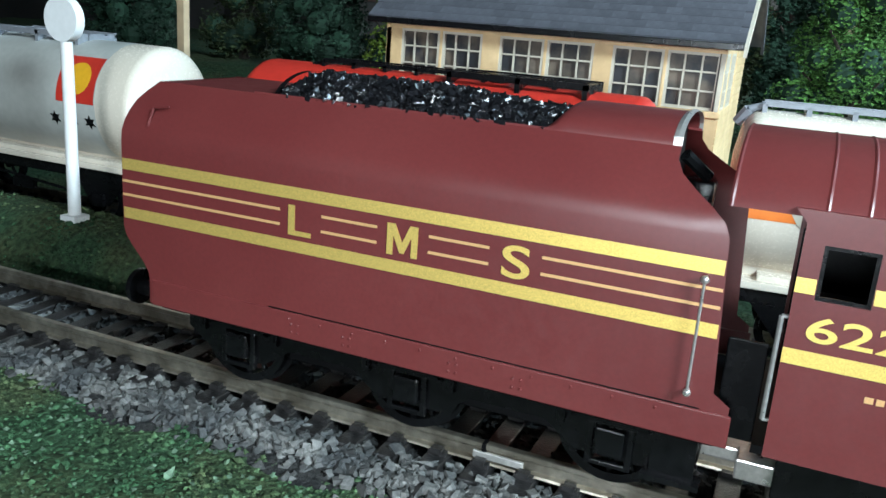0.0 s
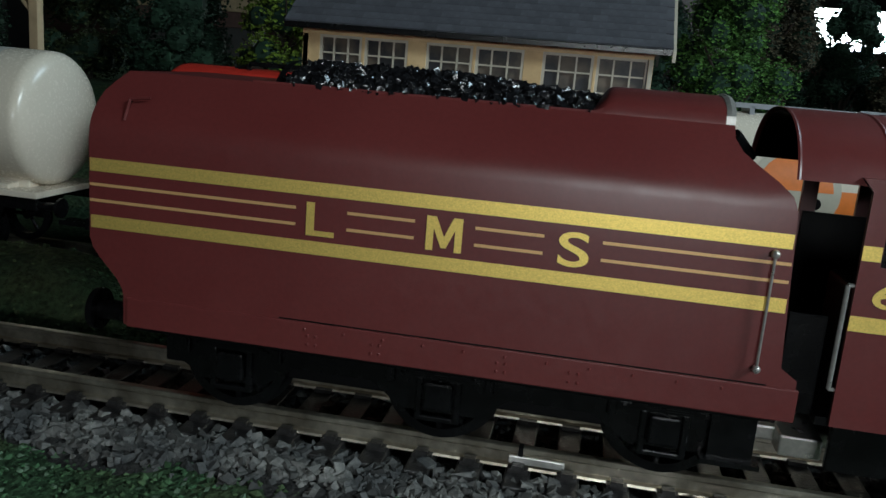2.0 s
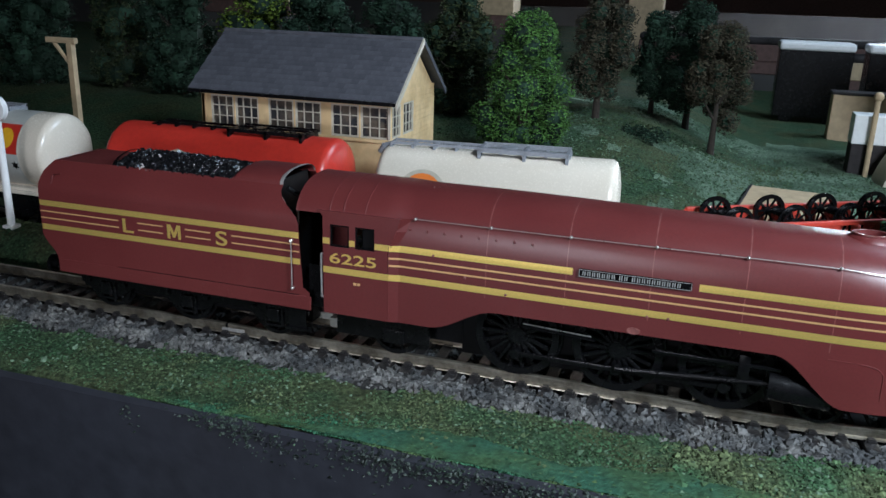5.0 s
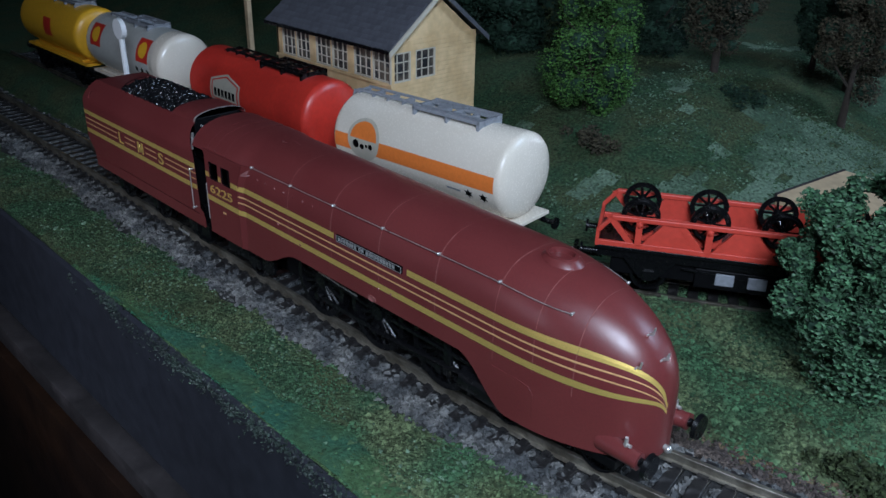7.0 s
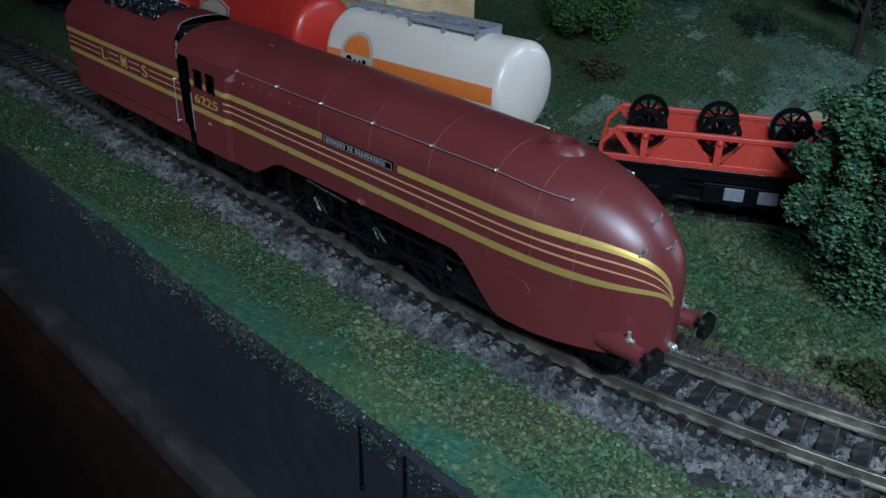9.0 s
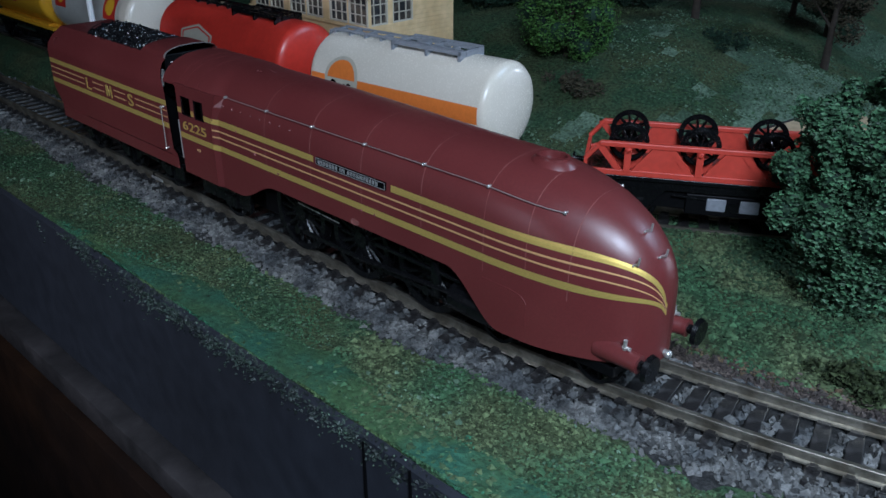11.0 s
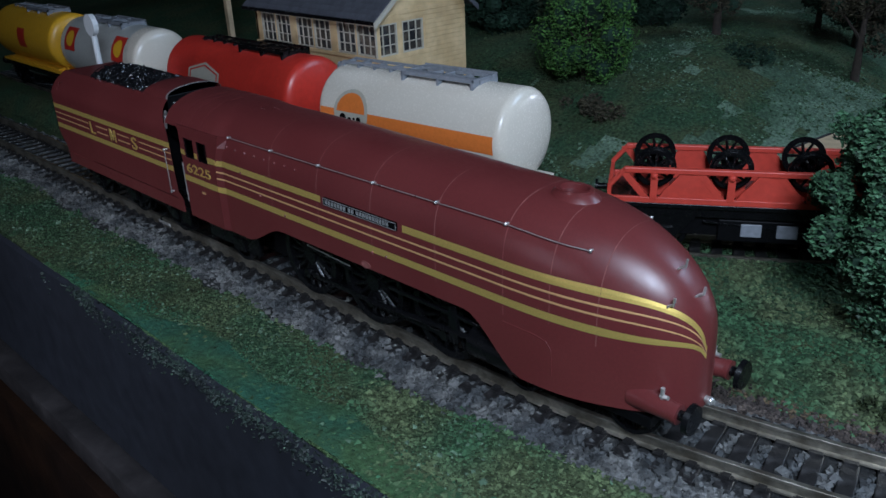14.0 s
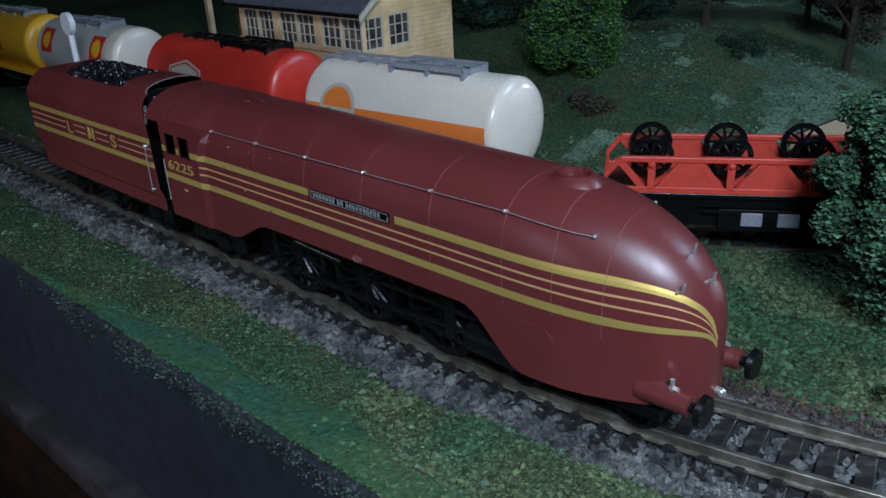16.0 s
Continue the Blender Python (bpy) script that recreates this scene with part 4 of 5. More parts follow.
    strip(0.25, 98.2, 28.4, 30.3, GOLD, "gold lining band")
    for z in (34.85, 32.5):
        for a, b in ((0.1, 31.8), (39.3, 48.9), (57.3, 66.6), (74.3, 98.0)):
            strip(a, b, z - 0.21, z + 0.21, GOLD_THIN)
    m_out = [(0, 0), (0, 4.75), (1.3, 4.75), (2.5, 2.0), (3.7, 4.75), (5.0, 4.75), (5.0, 0), (4.0, 0), (4.0, 3.1), (2.85, 0.45), (2.15, 0.45), (1.0, 3.1), (1.0, 0)]
    bm = prism([(50.6 + a, 31.1 + b) for a, b in m_out], y - 0.12, y + 0.05)
    bmesh.ops.triangulate(bm, faces=[f for f in bm.faces if len(f.verts) > 4], ngon_method="EAR_CLIP")
    part("letter", bm, GOLD, t, "gold letter")
    for ch, a, b in (("L", 33.4, 37.5), ("S", 68.6, 72.7)):
        letter_part(ch, 4.75, a, b, y, 31.1, GOLD, t, "letter", "gold letter")
    # rivets, hand rails
    rng = random.Random(4)
    riv = finish(None, ball(bmesh.new(), (0, 0, 0), 0.26, sy=0.6, u=6, v=4), MAROON, True)
    for x in axis([(34, 92, 5.8)]):
        shared("rivet", riv, t, mmpose(x, -17.78, 17.3))
    for x in (34.5, 44, 62, 72):
        for dx, dz in ((0, 0), (1.2, 0), (0, -1.3), (1.2, -1.3)):
            shared("rivet", riv, t, mmpose(x + dx, -17.78, 16.4 + dz))
    shared("rivet", riv, t, mmpose(12.6, -17.6, 16.9))
    bm = rod(bmesh.new(), (95.7, -18.5, 20.7), (95.7, -18.5, 36.1), 0.2, 8)
    hr = part("hand_rail", bm, STEEL, t, "steel hand rail on knobs", smooth=True)
    for z in (20.7, 36.1):
        part("knob", ball(rod(bmesh.new(), (95.7, -17.4, z), (95.7, -18.5, z), 0.35, 8), (95.7, -18.5, z), 0.58), STEEL, hr, smooth=True)
    bm = rod(rod(bmesh.new(), (5.2, -16.9, 44.5), (5.4, -15.6, 47.5), 0.22, 6), (5.4, -15.6, 47.5), (8.5, -15.4, 47.9), 0.22, 6)
    part("grab_iron", bm, MAROON, t, "maroon grab iron", smooth=True)
    # underframe
    part("frame", box(boxed(8, 98, -9.5, 9.5, 6, 14, 0.3), 6, 100, -15.5, 15.5, 12.5, 14.4, 0.3), MATT_BLACK, t, "black tender frame")
    wheel = wheel_set(8.4, 12)
    for x in (21.0, 53.5, 86.0):
        for sgn in (-1, 1):
            put_wheel("wheel", wheel, t, mmpose(x, -1 + sgn * 9.2, 8.4 + LIFT, 0, 0, 0 if sgn < 0 else 180))
    for sgn in (-1, 1):
        b2 = prism([(10, 13.5), (10, 9.5), (16, 5.5), (26, 5.5), (31, 9), (43, 9), (48, 5.5), (59, 5.5), (64, 9), (76, 9), (81, 5.5), (91, 5.5), (95, 9.5), (98, 9.5), (98, 13.5)], sgn * 12.2 - 0.6, sgn * 12.2 + 0.6)
        fr = part("outside_frame", b2, BLACK, t, "black outside frame plate")
        for x in (21.0, 53.5, 86.0):
            bm = boxed(x - 2.2, x + 2.2, sgn * 13.4 - 0.9, sgn * 13.4 + 0.9, 6.2, 10.6, 0.4)
            for i in range(5):
                box(bm, x - 6 + i * 0.7, x + 6 - i * 0.7, sgn * 13.2 - 0.6, sgn * 13.2 + 0.6, 11 + i * 0.35, 11.3 + i * 0.35)
            axlebox = part("axlebox", bm, BLACK, fr)
            for e in (-1, 1):
                hanger = box(boxed(x + e * 7.4 - 0.7, x + e * 7.4 + 0.7, sgn * 13.2 - 0.7, sgn * 13.2 + 0.7, 9.6, 13.2, 0.2), x + e * 7.4 - 0.35, x + e * 7.4 + 0.35, sgn * 13.9 - 0.3, sgn * 13.9 + 0.3, 10.6, 12.0)
                part("spring_hanger", hanger, BLACK, axlebox)
            part("horn_tie", box(box(boxed(x - 3.4, x - 2.4, sgn * 13.0 - 0.6, sgn * 13.0 + 0.6, 4.6, 11, 0.2), x + 2.4, x + 3.4, sgn * 13.0 - 0.6, sgn * 13.0 + 0.6, 4.6, 11, 0.2), x - 3.4, x + 3.4, sgn * 13.0 - 0.5, sgn * 13.0 + 0.5, 4.2, 5.0, 0.2), BLACK, axlebox)
    part("rear_buffer", rod(rod(bmesh.new(), (5, -11.3, 13.8), (-2, -11.3, 13.8), 1.6, 14), (-2, -11.3, 13.8), (-3, -11.3, 13.8), 3.3, 18), BLACK, t, "black buffer", smooth=True)
    part("rear_buffer", rod(rod(bmesh.new(), (5, 11.3, 13.8), (-2, 11.3, 13.8), 1.6, 14), (-2, 11.3, 13.8), (-3, 11.3, 13.8), 3.3, 18), BLACK, t, "black buffer", smooth=True)
    part("steps", box(boxed(91, 99, -15.5, -12, 5.2, 5.9), 92, 98, -14.5, -13.9, 5.2, 13), BLACK, t, "black footsteps")
    return t


build_tender()


# ---- tank wagons ----
def chassis(t, half, colour, deck_colour):
    """Underframe, buffers, wheels; x runs along the wagon."""
    part("deck", boxed(-half, half, -13.5, 13.5, 15.6, 17.2, 0.25), deck_colour, t, "flat wagon deck")
    for sgn in (-1, 1):
        part("sole_bar", boxed(-half + 1, half - 1, sgn * 11.8 - 0.6, sgn * 11.8 + 0.6, 12.4, 15.6, 0.2), BLACK, t)
        for x in (-half * 0.62, half * 0.62):
            bm = prism([(x - 9, 12.4), (x - 3, 5.2), (x + 3, 5.2), (x + 9, 12.4)], sgn * 11.8 - 0.5, sgn * 11.8 + 0.5)
            box(bm, x - 2, x + 2, sgn * 12.6 - 0.8, sgn * 12.6 + 0.8, 5, 8.6)
            part("axle_guard", bm, BLACK, t)
        part("brake_gear", box(rod(bmesh.new(), (-half * 0.4, sgn * 12.2, 11), (half * 0.4, sgn * 12.4, 8), 0.5, 6), -4, 4, sgn * 11.5 - 1, sgn * 11.5 + 1, 6, 9), BLACK, t)
    me = wheel_set(6.3, 3)
    for x in (-half * 0.62, half * 0.62):
        for sgn in (-1, 1):
            put_wheel("wheel", me, t, mmpose(x, sgn * 9.2, 6.3, 0, 0, 0 if sgn < 0 else 180))
    for e in (-1, 1):
        for sgn in (-1, 1):
            bm = rod(rod(bmesh.new(), (e * (half - 1), sgn * 11, 13.6), (e * (half + 4.5), sgn * 11, 13.6), 1.1, 12), (e * (half + 4.5), sgn * 11, 13.6), (e * (half + 5.3), sgn * 11, 13.6), 2.5, 16)
            part("buffer", bm, BLACK, t, smooth=True)
        part("coupling", box(boxed(*sorted((e * (half - 2), e * (half + 8))), -2.5, 2.5, 7.2, 8.4, 0.2), *sorted((e * (half + 7), e * (half + 8.4))), -4.5, 4.5, 7.2, 10.2, 0.2), BLACK, t, "black tension lock coupling")


def tank_barrel(x0, x1, r, zc, squash=1.0):
    rows = []
    prof = [(x0 - 2.6, 0.02), (x0 - 2.4, r * 0.45), (x0 - 1.5, r * 0.78), (x0 - 0.5, r * 0.93), (x0 + 0.9, r * 0.99), (x0 + 2.2, r)]
    prof += [(x0 + (x1 - x0) * i / 10, r) for i in range(1, 10)]
    prof += [(x1 - 2.2, r), (x1 - 0.9, r * 0.99), (x1 + 0.5, r * 0.93), (x1 + 1.5, r * 0.78), (x1 + 2.4, r * 0.45), (x1 + 2.6, 0.02)]
    n = 48
    return loft([[(x, q * math.cos(2 * math.pi * i / n), zc + q * squash * math.sin(2 * math.pi * i / n)) for i in range(n)] for x, q in prof], closed=True)


def on_barrel(outline, r, zc, step=0.08):
    """A flat decal bent round the barrel's near side: an outline of (x, arc height about the axis)."""
    bm = bmesh.new()
    c = [sum(p[i] for p in outline) / len(outline) for i in (0, 1)]
    dense = []
    for i, p in enumerate(outline):
        q = outline[(i + 1) % len(outline)]
        dense += [(p[0] + (q[0] - p[0]) * k / 8, p[1] + (q[1] - p[1]) * k / 8) for k in range(8)]
    put = lambda x, s: (x, -(r + step) * math.cos(s / r), zc + (r + step) * math.sin(s / r))
    rings = [[bm.verts.new(put(c[0] + (p[0] - c[0]) * f, c[1] + (p[1] - c[1]) * f)) for p in dense] for f in (1, 0.75, 0.5, 0.25)]
    mid = bm.verts.new(put(*c))
    n = len(dense)
    for a, b in zip(rings, rings[1:]):
        for i in range(n):
            bm.faces.new((a[i], a[(i + 1) % n], b[(i + 1) % n], b[i]))
    for i in range(n):
        bm.faces.new((rings[-1][i], rings[-1][(i + 1) % n], mid))
    bmesh.ops.recalc_face_normals(bm, faces=bm.faces)
    return bm


def circle(cx, cy, r, n=16):
    return [(cx + r * math.cos(2 * math.pi * i / n), cy + r * math.sin(2 * math.pi * i / n)) for i in range(n)]


def star(cx, cy, r):
    return [(cx + (r if i % 2 == 0 else r * 0.5) * math.sin(math.pi * i / 6), cy + (r if i % 2 == 0 else r * 0.5) * math.cos(math.pi * i / 6)) for i in range(12)]


def walkway(t, x0, x1, z, material):
    """Catwalk on the tank's top with a square platform at the hatch."""
    bm = bmesh.new()
    for y in (-3.6, 3.0):
        box(bm, x0, x1, y, y + 0.8, z, z + 1.0)
    for i in range(9):
        x = x0 + (x1 - x0) * i / 8
        box(bm, x - 0.5, x + 0.5, -3.6, 3.8, z - 1.6, z + 0.5)
    part("walkway", bm, material, t, "narrow top walkway")
    bm = bmesh.new()
    a, b = x1 - 34, x1
    for y in (-7.4, 6.6):
        box(bm, a, b, y, y + 0.9, z - 0.2, z + 1.3)
    for x in (a, (a + b) / 2, b - 1.2):
        box(bm, x, x + 1.2, -7.4, 7.5, z - 2.6, z + 1.0)
    part("hatch_frame", bm, material, t, "square platform frame round the hatch")
    bm = rod(bmesh.new(), ((a + b) / 2 - 6, 0, z - 2), ((a + b) / 2 - 6, 0, z + 1.2), 3.0, 18)
    part("hatch", bm, material, t, "round filler hatch", smooth=True)
    part("ladder", rod(rod(bmesh.new(), (x0 - 3, -2, z - 1), (x0, -2, z), 0.8, 8), (x0 - 5, -1, z - 4), (x0 - 3, -2, z - 1), 1.2, 8), material, t, smooth=True)


R, ZC = 17.1, 34.3


def tank_wagon(x, half, barrel, colour, deck, label):
    t = thing("tank_wagon", mmpose(x, 67 if x < 100 else 70.5, 0, 0, 0, 0 if x < 100 else 5), label, "tank wagon", "tank wagons on the siding")
    chassis(t, half, colour, deck)
    tank = part("tank", tank_barrel(-barrel, barrel, R, ZC), colour, t, "smooth rounded tank barrel", smooth=True, angle=60)
    part("saddle", box(boxed(-barrel + 3, barrel - 3, -8, 8, 17, 20.5, 0.3), -barrel + 6, barrel - 6, -12, 12, 17, 18.4, 0.3), deck, t)
    return t, tank


def build_wagons():
    # white tank with an orange band
    t, tank = tank_wagon(137.3, 48.0, 44.3, WHITE, WHITE, "white tank wagon with an orange band and grey walkway")
    part("orange_band", on_barrel([(-43, -3.2), (42.3, -3.2), (42.3, 3.2), (-43, 3.2)], R, ZC, 0.07), ORANGE, tank, "orange band", smooth=True)
    part("roundel_rim", on_barrel(circle(-26.0, 2.6, 9.2, 28), R, ZC, 0.12), TRIM, tank, "white roundel", smooth=True)
    part("roundel", on_barrel([p for p in circle(-26.0, 2.6, 7.6, 40) if p[1] > 2.2], R, ZC, 0.18), ORANGE, tank, "orange upper half of the roundel", smooth=True)
    for i, (a, w, h) in enumerate(((-35.0, 3.6, 3.6), (-30.8, 2.4, 2.4), (-27.8, 1.4, 3.6), (-25.9, 2.4, 3.6))):
        part("dark_mark", on_barrel(circle(a + 3 + w / 2, -0.2 + h / 2 - 1.4, w / 2, 12), R, ZC, 0.22), BLACK, tank)
    for x in (30.0, 37.2):
        part("star", on_barrel(star(x, -6.6, 2.3), R, ZC, 0.1), BLACK, tank, "black star")
    part("small_bars", on_barrel([(19, -7.0), (26, -7.0), (26, -6.1), (19, -6.1)], R, ZC, 0.1), WALKGREY, tank)
    walkway(t, -42, 27, ZC + R + 0.9, WALKGREY)
    # red tank
    t, tank = tank_wagon(21, 52, 50.5, RED, BLACK, "glossy red tank wagon with a black walkway and white hexagon")
    hexa = [(-28.5, -4.4), (-1.5, -4.4), (-1.5, 6.4), (-15, 10.4), (-28.5, 6.4)]
    part("hexagon", on_barrel([(x, s) for x, s in hexa], R, ZC, 0.08), TRIM, tank, "white badge shape", smooth=True)
    part("hexagon_inner", on_barrel([(-15 + (x + 15) * 0.9, 2.2 + (s - 2.2) * 0.86) for x, s in hexa], R, ZC, 0.12), RED, tank, smooth=True)
    part("hexagon_field", on_barrel([(-15 + (x + 15) * 0.82, 2.2 + (s - 2.2) * 0.76) for x, s in hexa], R, ZC, 0.16), TRIM, tank, smooth=True)
    for i in range(6):
        a = -24.6 + i * 3.3
        part("bar", on_barrel([(a, -1.6), (a + 2.4, -1.6), (a + 2.4, 2.2), (a, 2.2)], R, ZC, 0.2), BLACK, tank)
    walkway(t, -32, 38, ZC + R + 0.6, BLACK)
    # white and grey tank with square badges
    t, tank = tank_wagon(-111, 50, 47, WHITE, WHITE, "white and grey tank wagon with red square badges")
    part("grey_band", tank_barrel(-43, 37, R + 0.06, ZC), TANKGREY, tank, "grey painted barrel", smooth=True)
    for x in (-33.0, 28.0):
        part("badge", on_barrel([(x - 7, 0.5), (x + 7, 0.5), (x + 7, 14.5), (x - 7, 14.5)], R, ZC, 0.14), RED, tank, "red square badge", smooth=True)
        part("badge_disc", on_barrel(circle(x, 7.5, 4.8), R, ZC, 0.2), YELLOW, tank, "yellow disc", smooth=True)
    for x in (20.0, 26.5, 33.0):
        part("dark_mark", on_barrel(star(x, -4.5, 2.2), R, ZC, 0.14), BLACK, tank)
    walkway(t, -34, 20, ZC + R + 0.6, WALKGREY)
    # yellow tank
    t, tank = tank_wagon(-222, 50, 47, YELLOW, YELLOW, "bright yellow tank wagon with a red badge")
    part("badge", on_barrel([(-4, -5), (8, -5), (8, 7), (-4, 7)], R, ZC, 0.14), RED, tank, "red square badge", smooth=True)
    walkway(t, -34, 30, ZC + R + 0.6, WALKGREY)


build_wagons()


def build_wheel_wagon():
    """The red truss-sided wagon that carries spare wheelsets."""
    m = mmpose(254.5, 111.8, 1.2, 0, 0, 31.0)
    t = thing("wheel_wagon", m, "red open wagon carrying black wheelsets, beside a bush", "wagon")
    half, w = 52, 13.0
    chassis(t, half, WAGONRED, BLACK)
    for sgn in (-1, 1):
        y0, y1 = sgn * w - 0.7, sgn * w + 0.7
        bm = bmesh.new()
        box(bm, -half, half, y0, y1, 17.2, 19.2, 0.2)
        box(bm, -half + 5, half - 5, y0 - 0.3, y1 + 0.3, 27.4, 29.2, 0.3)
        for x in (-37.2, -13.2, 10.8, 34.8):
            box(bm, x - 1.2, x + 1.2, y0 - 0.2, y1 + 0.2, 18.6, 28.2, 0.2)
            ball(bm, (x, y0 - 0.2, 26.6), 1.1)
        part("side_frame", bm, WAGONRED, t, "red side frame with posts")
        for x in (-37.2, -13.2, 10.8, 34.8):
            for e in (-1, 1):
                bm = prism([(x + e * 1.5, 19), (x + e * 4, 19), (x + e * 11.5, 28.0), (x + e * 8.5, 28.0)], sgn * w - 0.6, sgn * w + 0.6)
                part("brace", bm, WAGONRED, t)
        for x in (-25.2, -1.2, 22.8):
            part("panel", prism([(x - 9.4, 19), (x + 9.4, 19), (x + 9.0, 21.5), (x + 2.5, 28.0), (x - 2.5, 28.0), (x - 9.0, 21.5)], sgn * w - 0.35, sgn * w + 0.35), WAGONRED, t)
    for e in (-1, 1):
        bm = bmesh.new()
        for sgn in (-1, 1):
            box(bm, *sorted((e * (half - 1.2), e * half)), sgn * w - 1.2, sgn * w + 1.2, 17.2, 23)
            rod(bm, (e * (half - 0.6), sgn * w, 22.5), (e * (half - 5.5), sgn * w, 28.4), 0.9, 6)
        box(bm, *sorted((e * (half - 1.2), e * half)), -w, w, 17.2, 22.5, 0.2)
        part("end_board", bm, WAGONRED, t, "red sloping end")
    part("underframe", box(boxed(-46, 46, -10.6, 10.6, 5.5, 15.4, 0.4), -16, 16, -12.4, 12.4, 4.5, 12, 0.4), MATT_BLACK, t, "black deep underframe")
    for x in (-9, 2, 12):
        part("tank_box", boxed(x, x + 6.5, -13.2, -12.3, 6.5, 11, 0.3), WALKGREY, t, "grey equipment box")
    wheel = wheel_set(6.1, 9, 2.4)
    for i, x in enumerate((-37.2, -13.2, 10.8, 34.8)):
        ws = thing("wheelset", m @ mmpose(x, 0, 27.8), "black spoked wheelset on its axle", "wheelset", "wheelsets on the red wagon")
        for sgn in (-1, 1):
            put_wheel("wheel", wheel, ws, mmpose(0, sgn * 8.8, 0, 0, 0, 0 if sgn < 0 else 180))
        part("axle", rod(rod(bmesh.new(), (0, -12, 0), (0, 12, 0), 0.9, 10), (0, -3, 0), (0, 3, 0), 2.8, 14), BLACK, ws, "dark axle with a boss", smooth=True)
        part("cradle", box(boxed(-5, 5, -6, -4.5, -10.6, -5.0, 0.2), -5, 5, 4.5, 6, -10.6, -5.0, 0.2), WAGONRED, t, at=mmpose(x, 0, 27.8))


build_wheel_wagon()


# ---- signal box ----
def build_signal_box():
    X0, X1, Y0, Y1 = -8.5, 84.0, 92.5, 148.0
    t = thing("signal_box", mmpose(0, 0, 0), "cream wooden signal box with a slate roof", "signal box")
    zs, ze, zr = 46.6, 64.5, 87.0
    part("lower_wall", boxed(X0, X1, Y0, Y1, -5, zs - 0.4, 0.3), CREAM, t, "cream boarded lower storey")
    part("brick_base", boxed(X0 - 0.4, X1 + 0.4, Y0 - 0.4, Y1 + 0.4, -5, 20, 0.2), BRICK, t, "brown brick base")
    # dark block stands in for the unlit room behind the windows
    part("core", boxed(X0 + 6, X1 - 6, Y0 + 6, Y1 - 6, zs - 0.4, ze), WINPANE, t, "solid dark block in place of the unlit interior")
    # window bays on the front: three bays of two lights
    def window(a, b, plane, axis_name, parent):
        z0, z1 = zs + 1.0, ze - 3.0
        put = (lambda u, d, v: (u, plane + d, v)) if axis_name == "y" else (lambda u, d, v: (plane - d, u, v))
        ring = lambda q, d: [put(a + q, d, z0 + q), put(b - q, d, z0 + q), put(b - q, d, z1 - q), put(a + q, d, z1 - q)]
        w = part("window", loft([ring(0, 0.9), ring(0, -0.1), ring(0.7, -0.1), ring(0.7, 0.9)], closed=True), TRIM, parent, "white barred window")

        def bar(u0, u1, v0, v1):
            c = [put(u, d, v) for u in (u0, u1) for d in (0.0, 0.6) for v in (v0, v1)]
            lo, hi = [min(p[k] for p in c) for k in range(3)], [max(p[k] for p in c) for k in range(3)]
            part("glazing_bar", boxed(lo[0], hi[0], lo[1], hi[1], lo[2], hi[2]), TRIM, w)
        for i in (1, 2):
            u, v = a + (b - a) * i / 3, z0 + (z1 - z0) * i / 3
            bar(u - 0.22, u + 0.22, z0 + 0.6, z1 - 0.6)
            bar(a + 0.6, b - 0.6, v - 0.2, v + 0.2)
        pane = bmesh.new()
        if axis_name == "y":
            box(pane, a, b, plane + 1.0, plane + 1.3, z0, z1)
        else:
            box(pane, plane - 1.3, plane - 1.0, a, b, z0, z1)
        part("pane", pane, WINPANE, w, "dark glass pane")
    front = part("front_wall", boxed(X0, X1, Y0 + 0.2, Y0 + 1.6, ze - 3.0, ze, 0.1), CREAM, t, "cream front window wall")
    gaps = [(-3.7, 8.0), (8.8, 20.6), (25.6, 38.0), (38.8, 51.4), (56.2, 69.2), (70.0, 82.8)]
    for a, b in gaps:
        window(a, b, Y0 + 0.3, "y", front)
    last = X0
    for a, b in gaps + [(X1, X1)]:
        if a - last > 0.1:
            part("pillar", boxed(last, a, Y0, Y0 + 1.8, zs - 0.4, ze - 3.0, 0.1), CREAM, front)
        last = b
    part("sill", boxed(X0 - 0.5, X1 + 0.5, Y0 - 0.8, Y0 + 1.8, zs - 0.6, zs + 0.9, 0.2), CREAM, front)
    gable = part("gable_wall", prism([(Y0, ze - 3.0), (Y1, ze - 3.0), (Y1, ze), ((Y0 + Y1) / 2, zr - 1.2), (Y0, ze)], X1 - 1.5, X1), CREAM, t, "cream boarded gable wall")
    gable.data.transform(Matrix(((0, 1, 0, 0), (1, 0, 0, 0), (0, 0, 1, 0), (0, 0, 0, 1))))
    gable.data.flip_normals()
    g2 = part("far_gable", prism([(Y0, zs), (Y1, zs), (Y1, ze), ((Y0 + Y1) / 2, zr - 1.2), (Y0, ze)], X0, X0 + 1.5), CREAM, t, "cream gable wall")
    g2.data.transform(Matrix(((0, 1, 0, 0), (1, 0, 0, 0), (0, 0, 1, 0), (0, 0, 0, 1))))
    g2.data.flip_normals()
    ggaps = [(92.0, 104.5), (107.5, 120.5)]
    for a, b in ggaps:
        window(a, b, X1 - 0.2, "x", gable)
    last = Y0
    for a, b in ggaps + [(Y1, Y1)]:
        if a - last > 0.1:
            part("pillar", boxed(X1 - 1.8, X1, last, a, zs - 0.4, ze - 3.0, 0.05), CREAM, gable)
        last = b
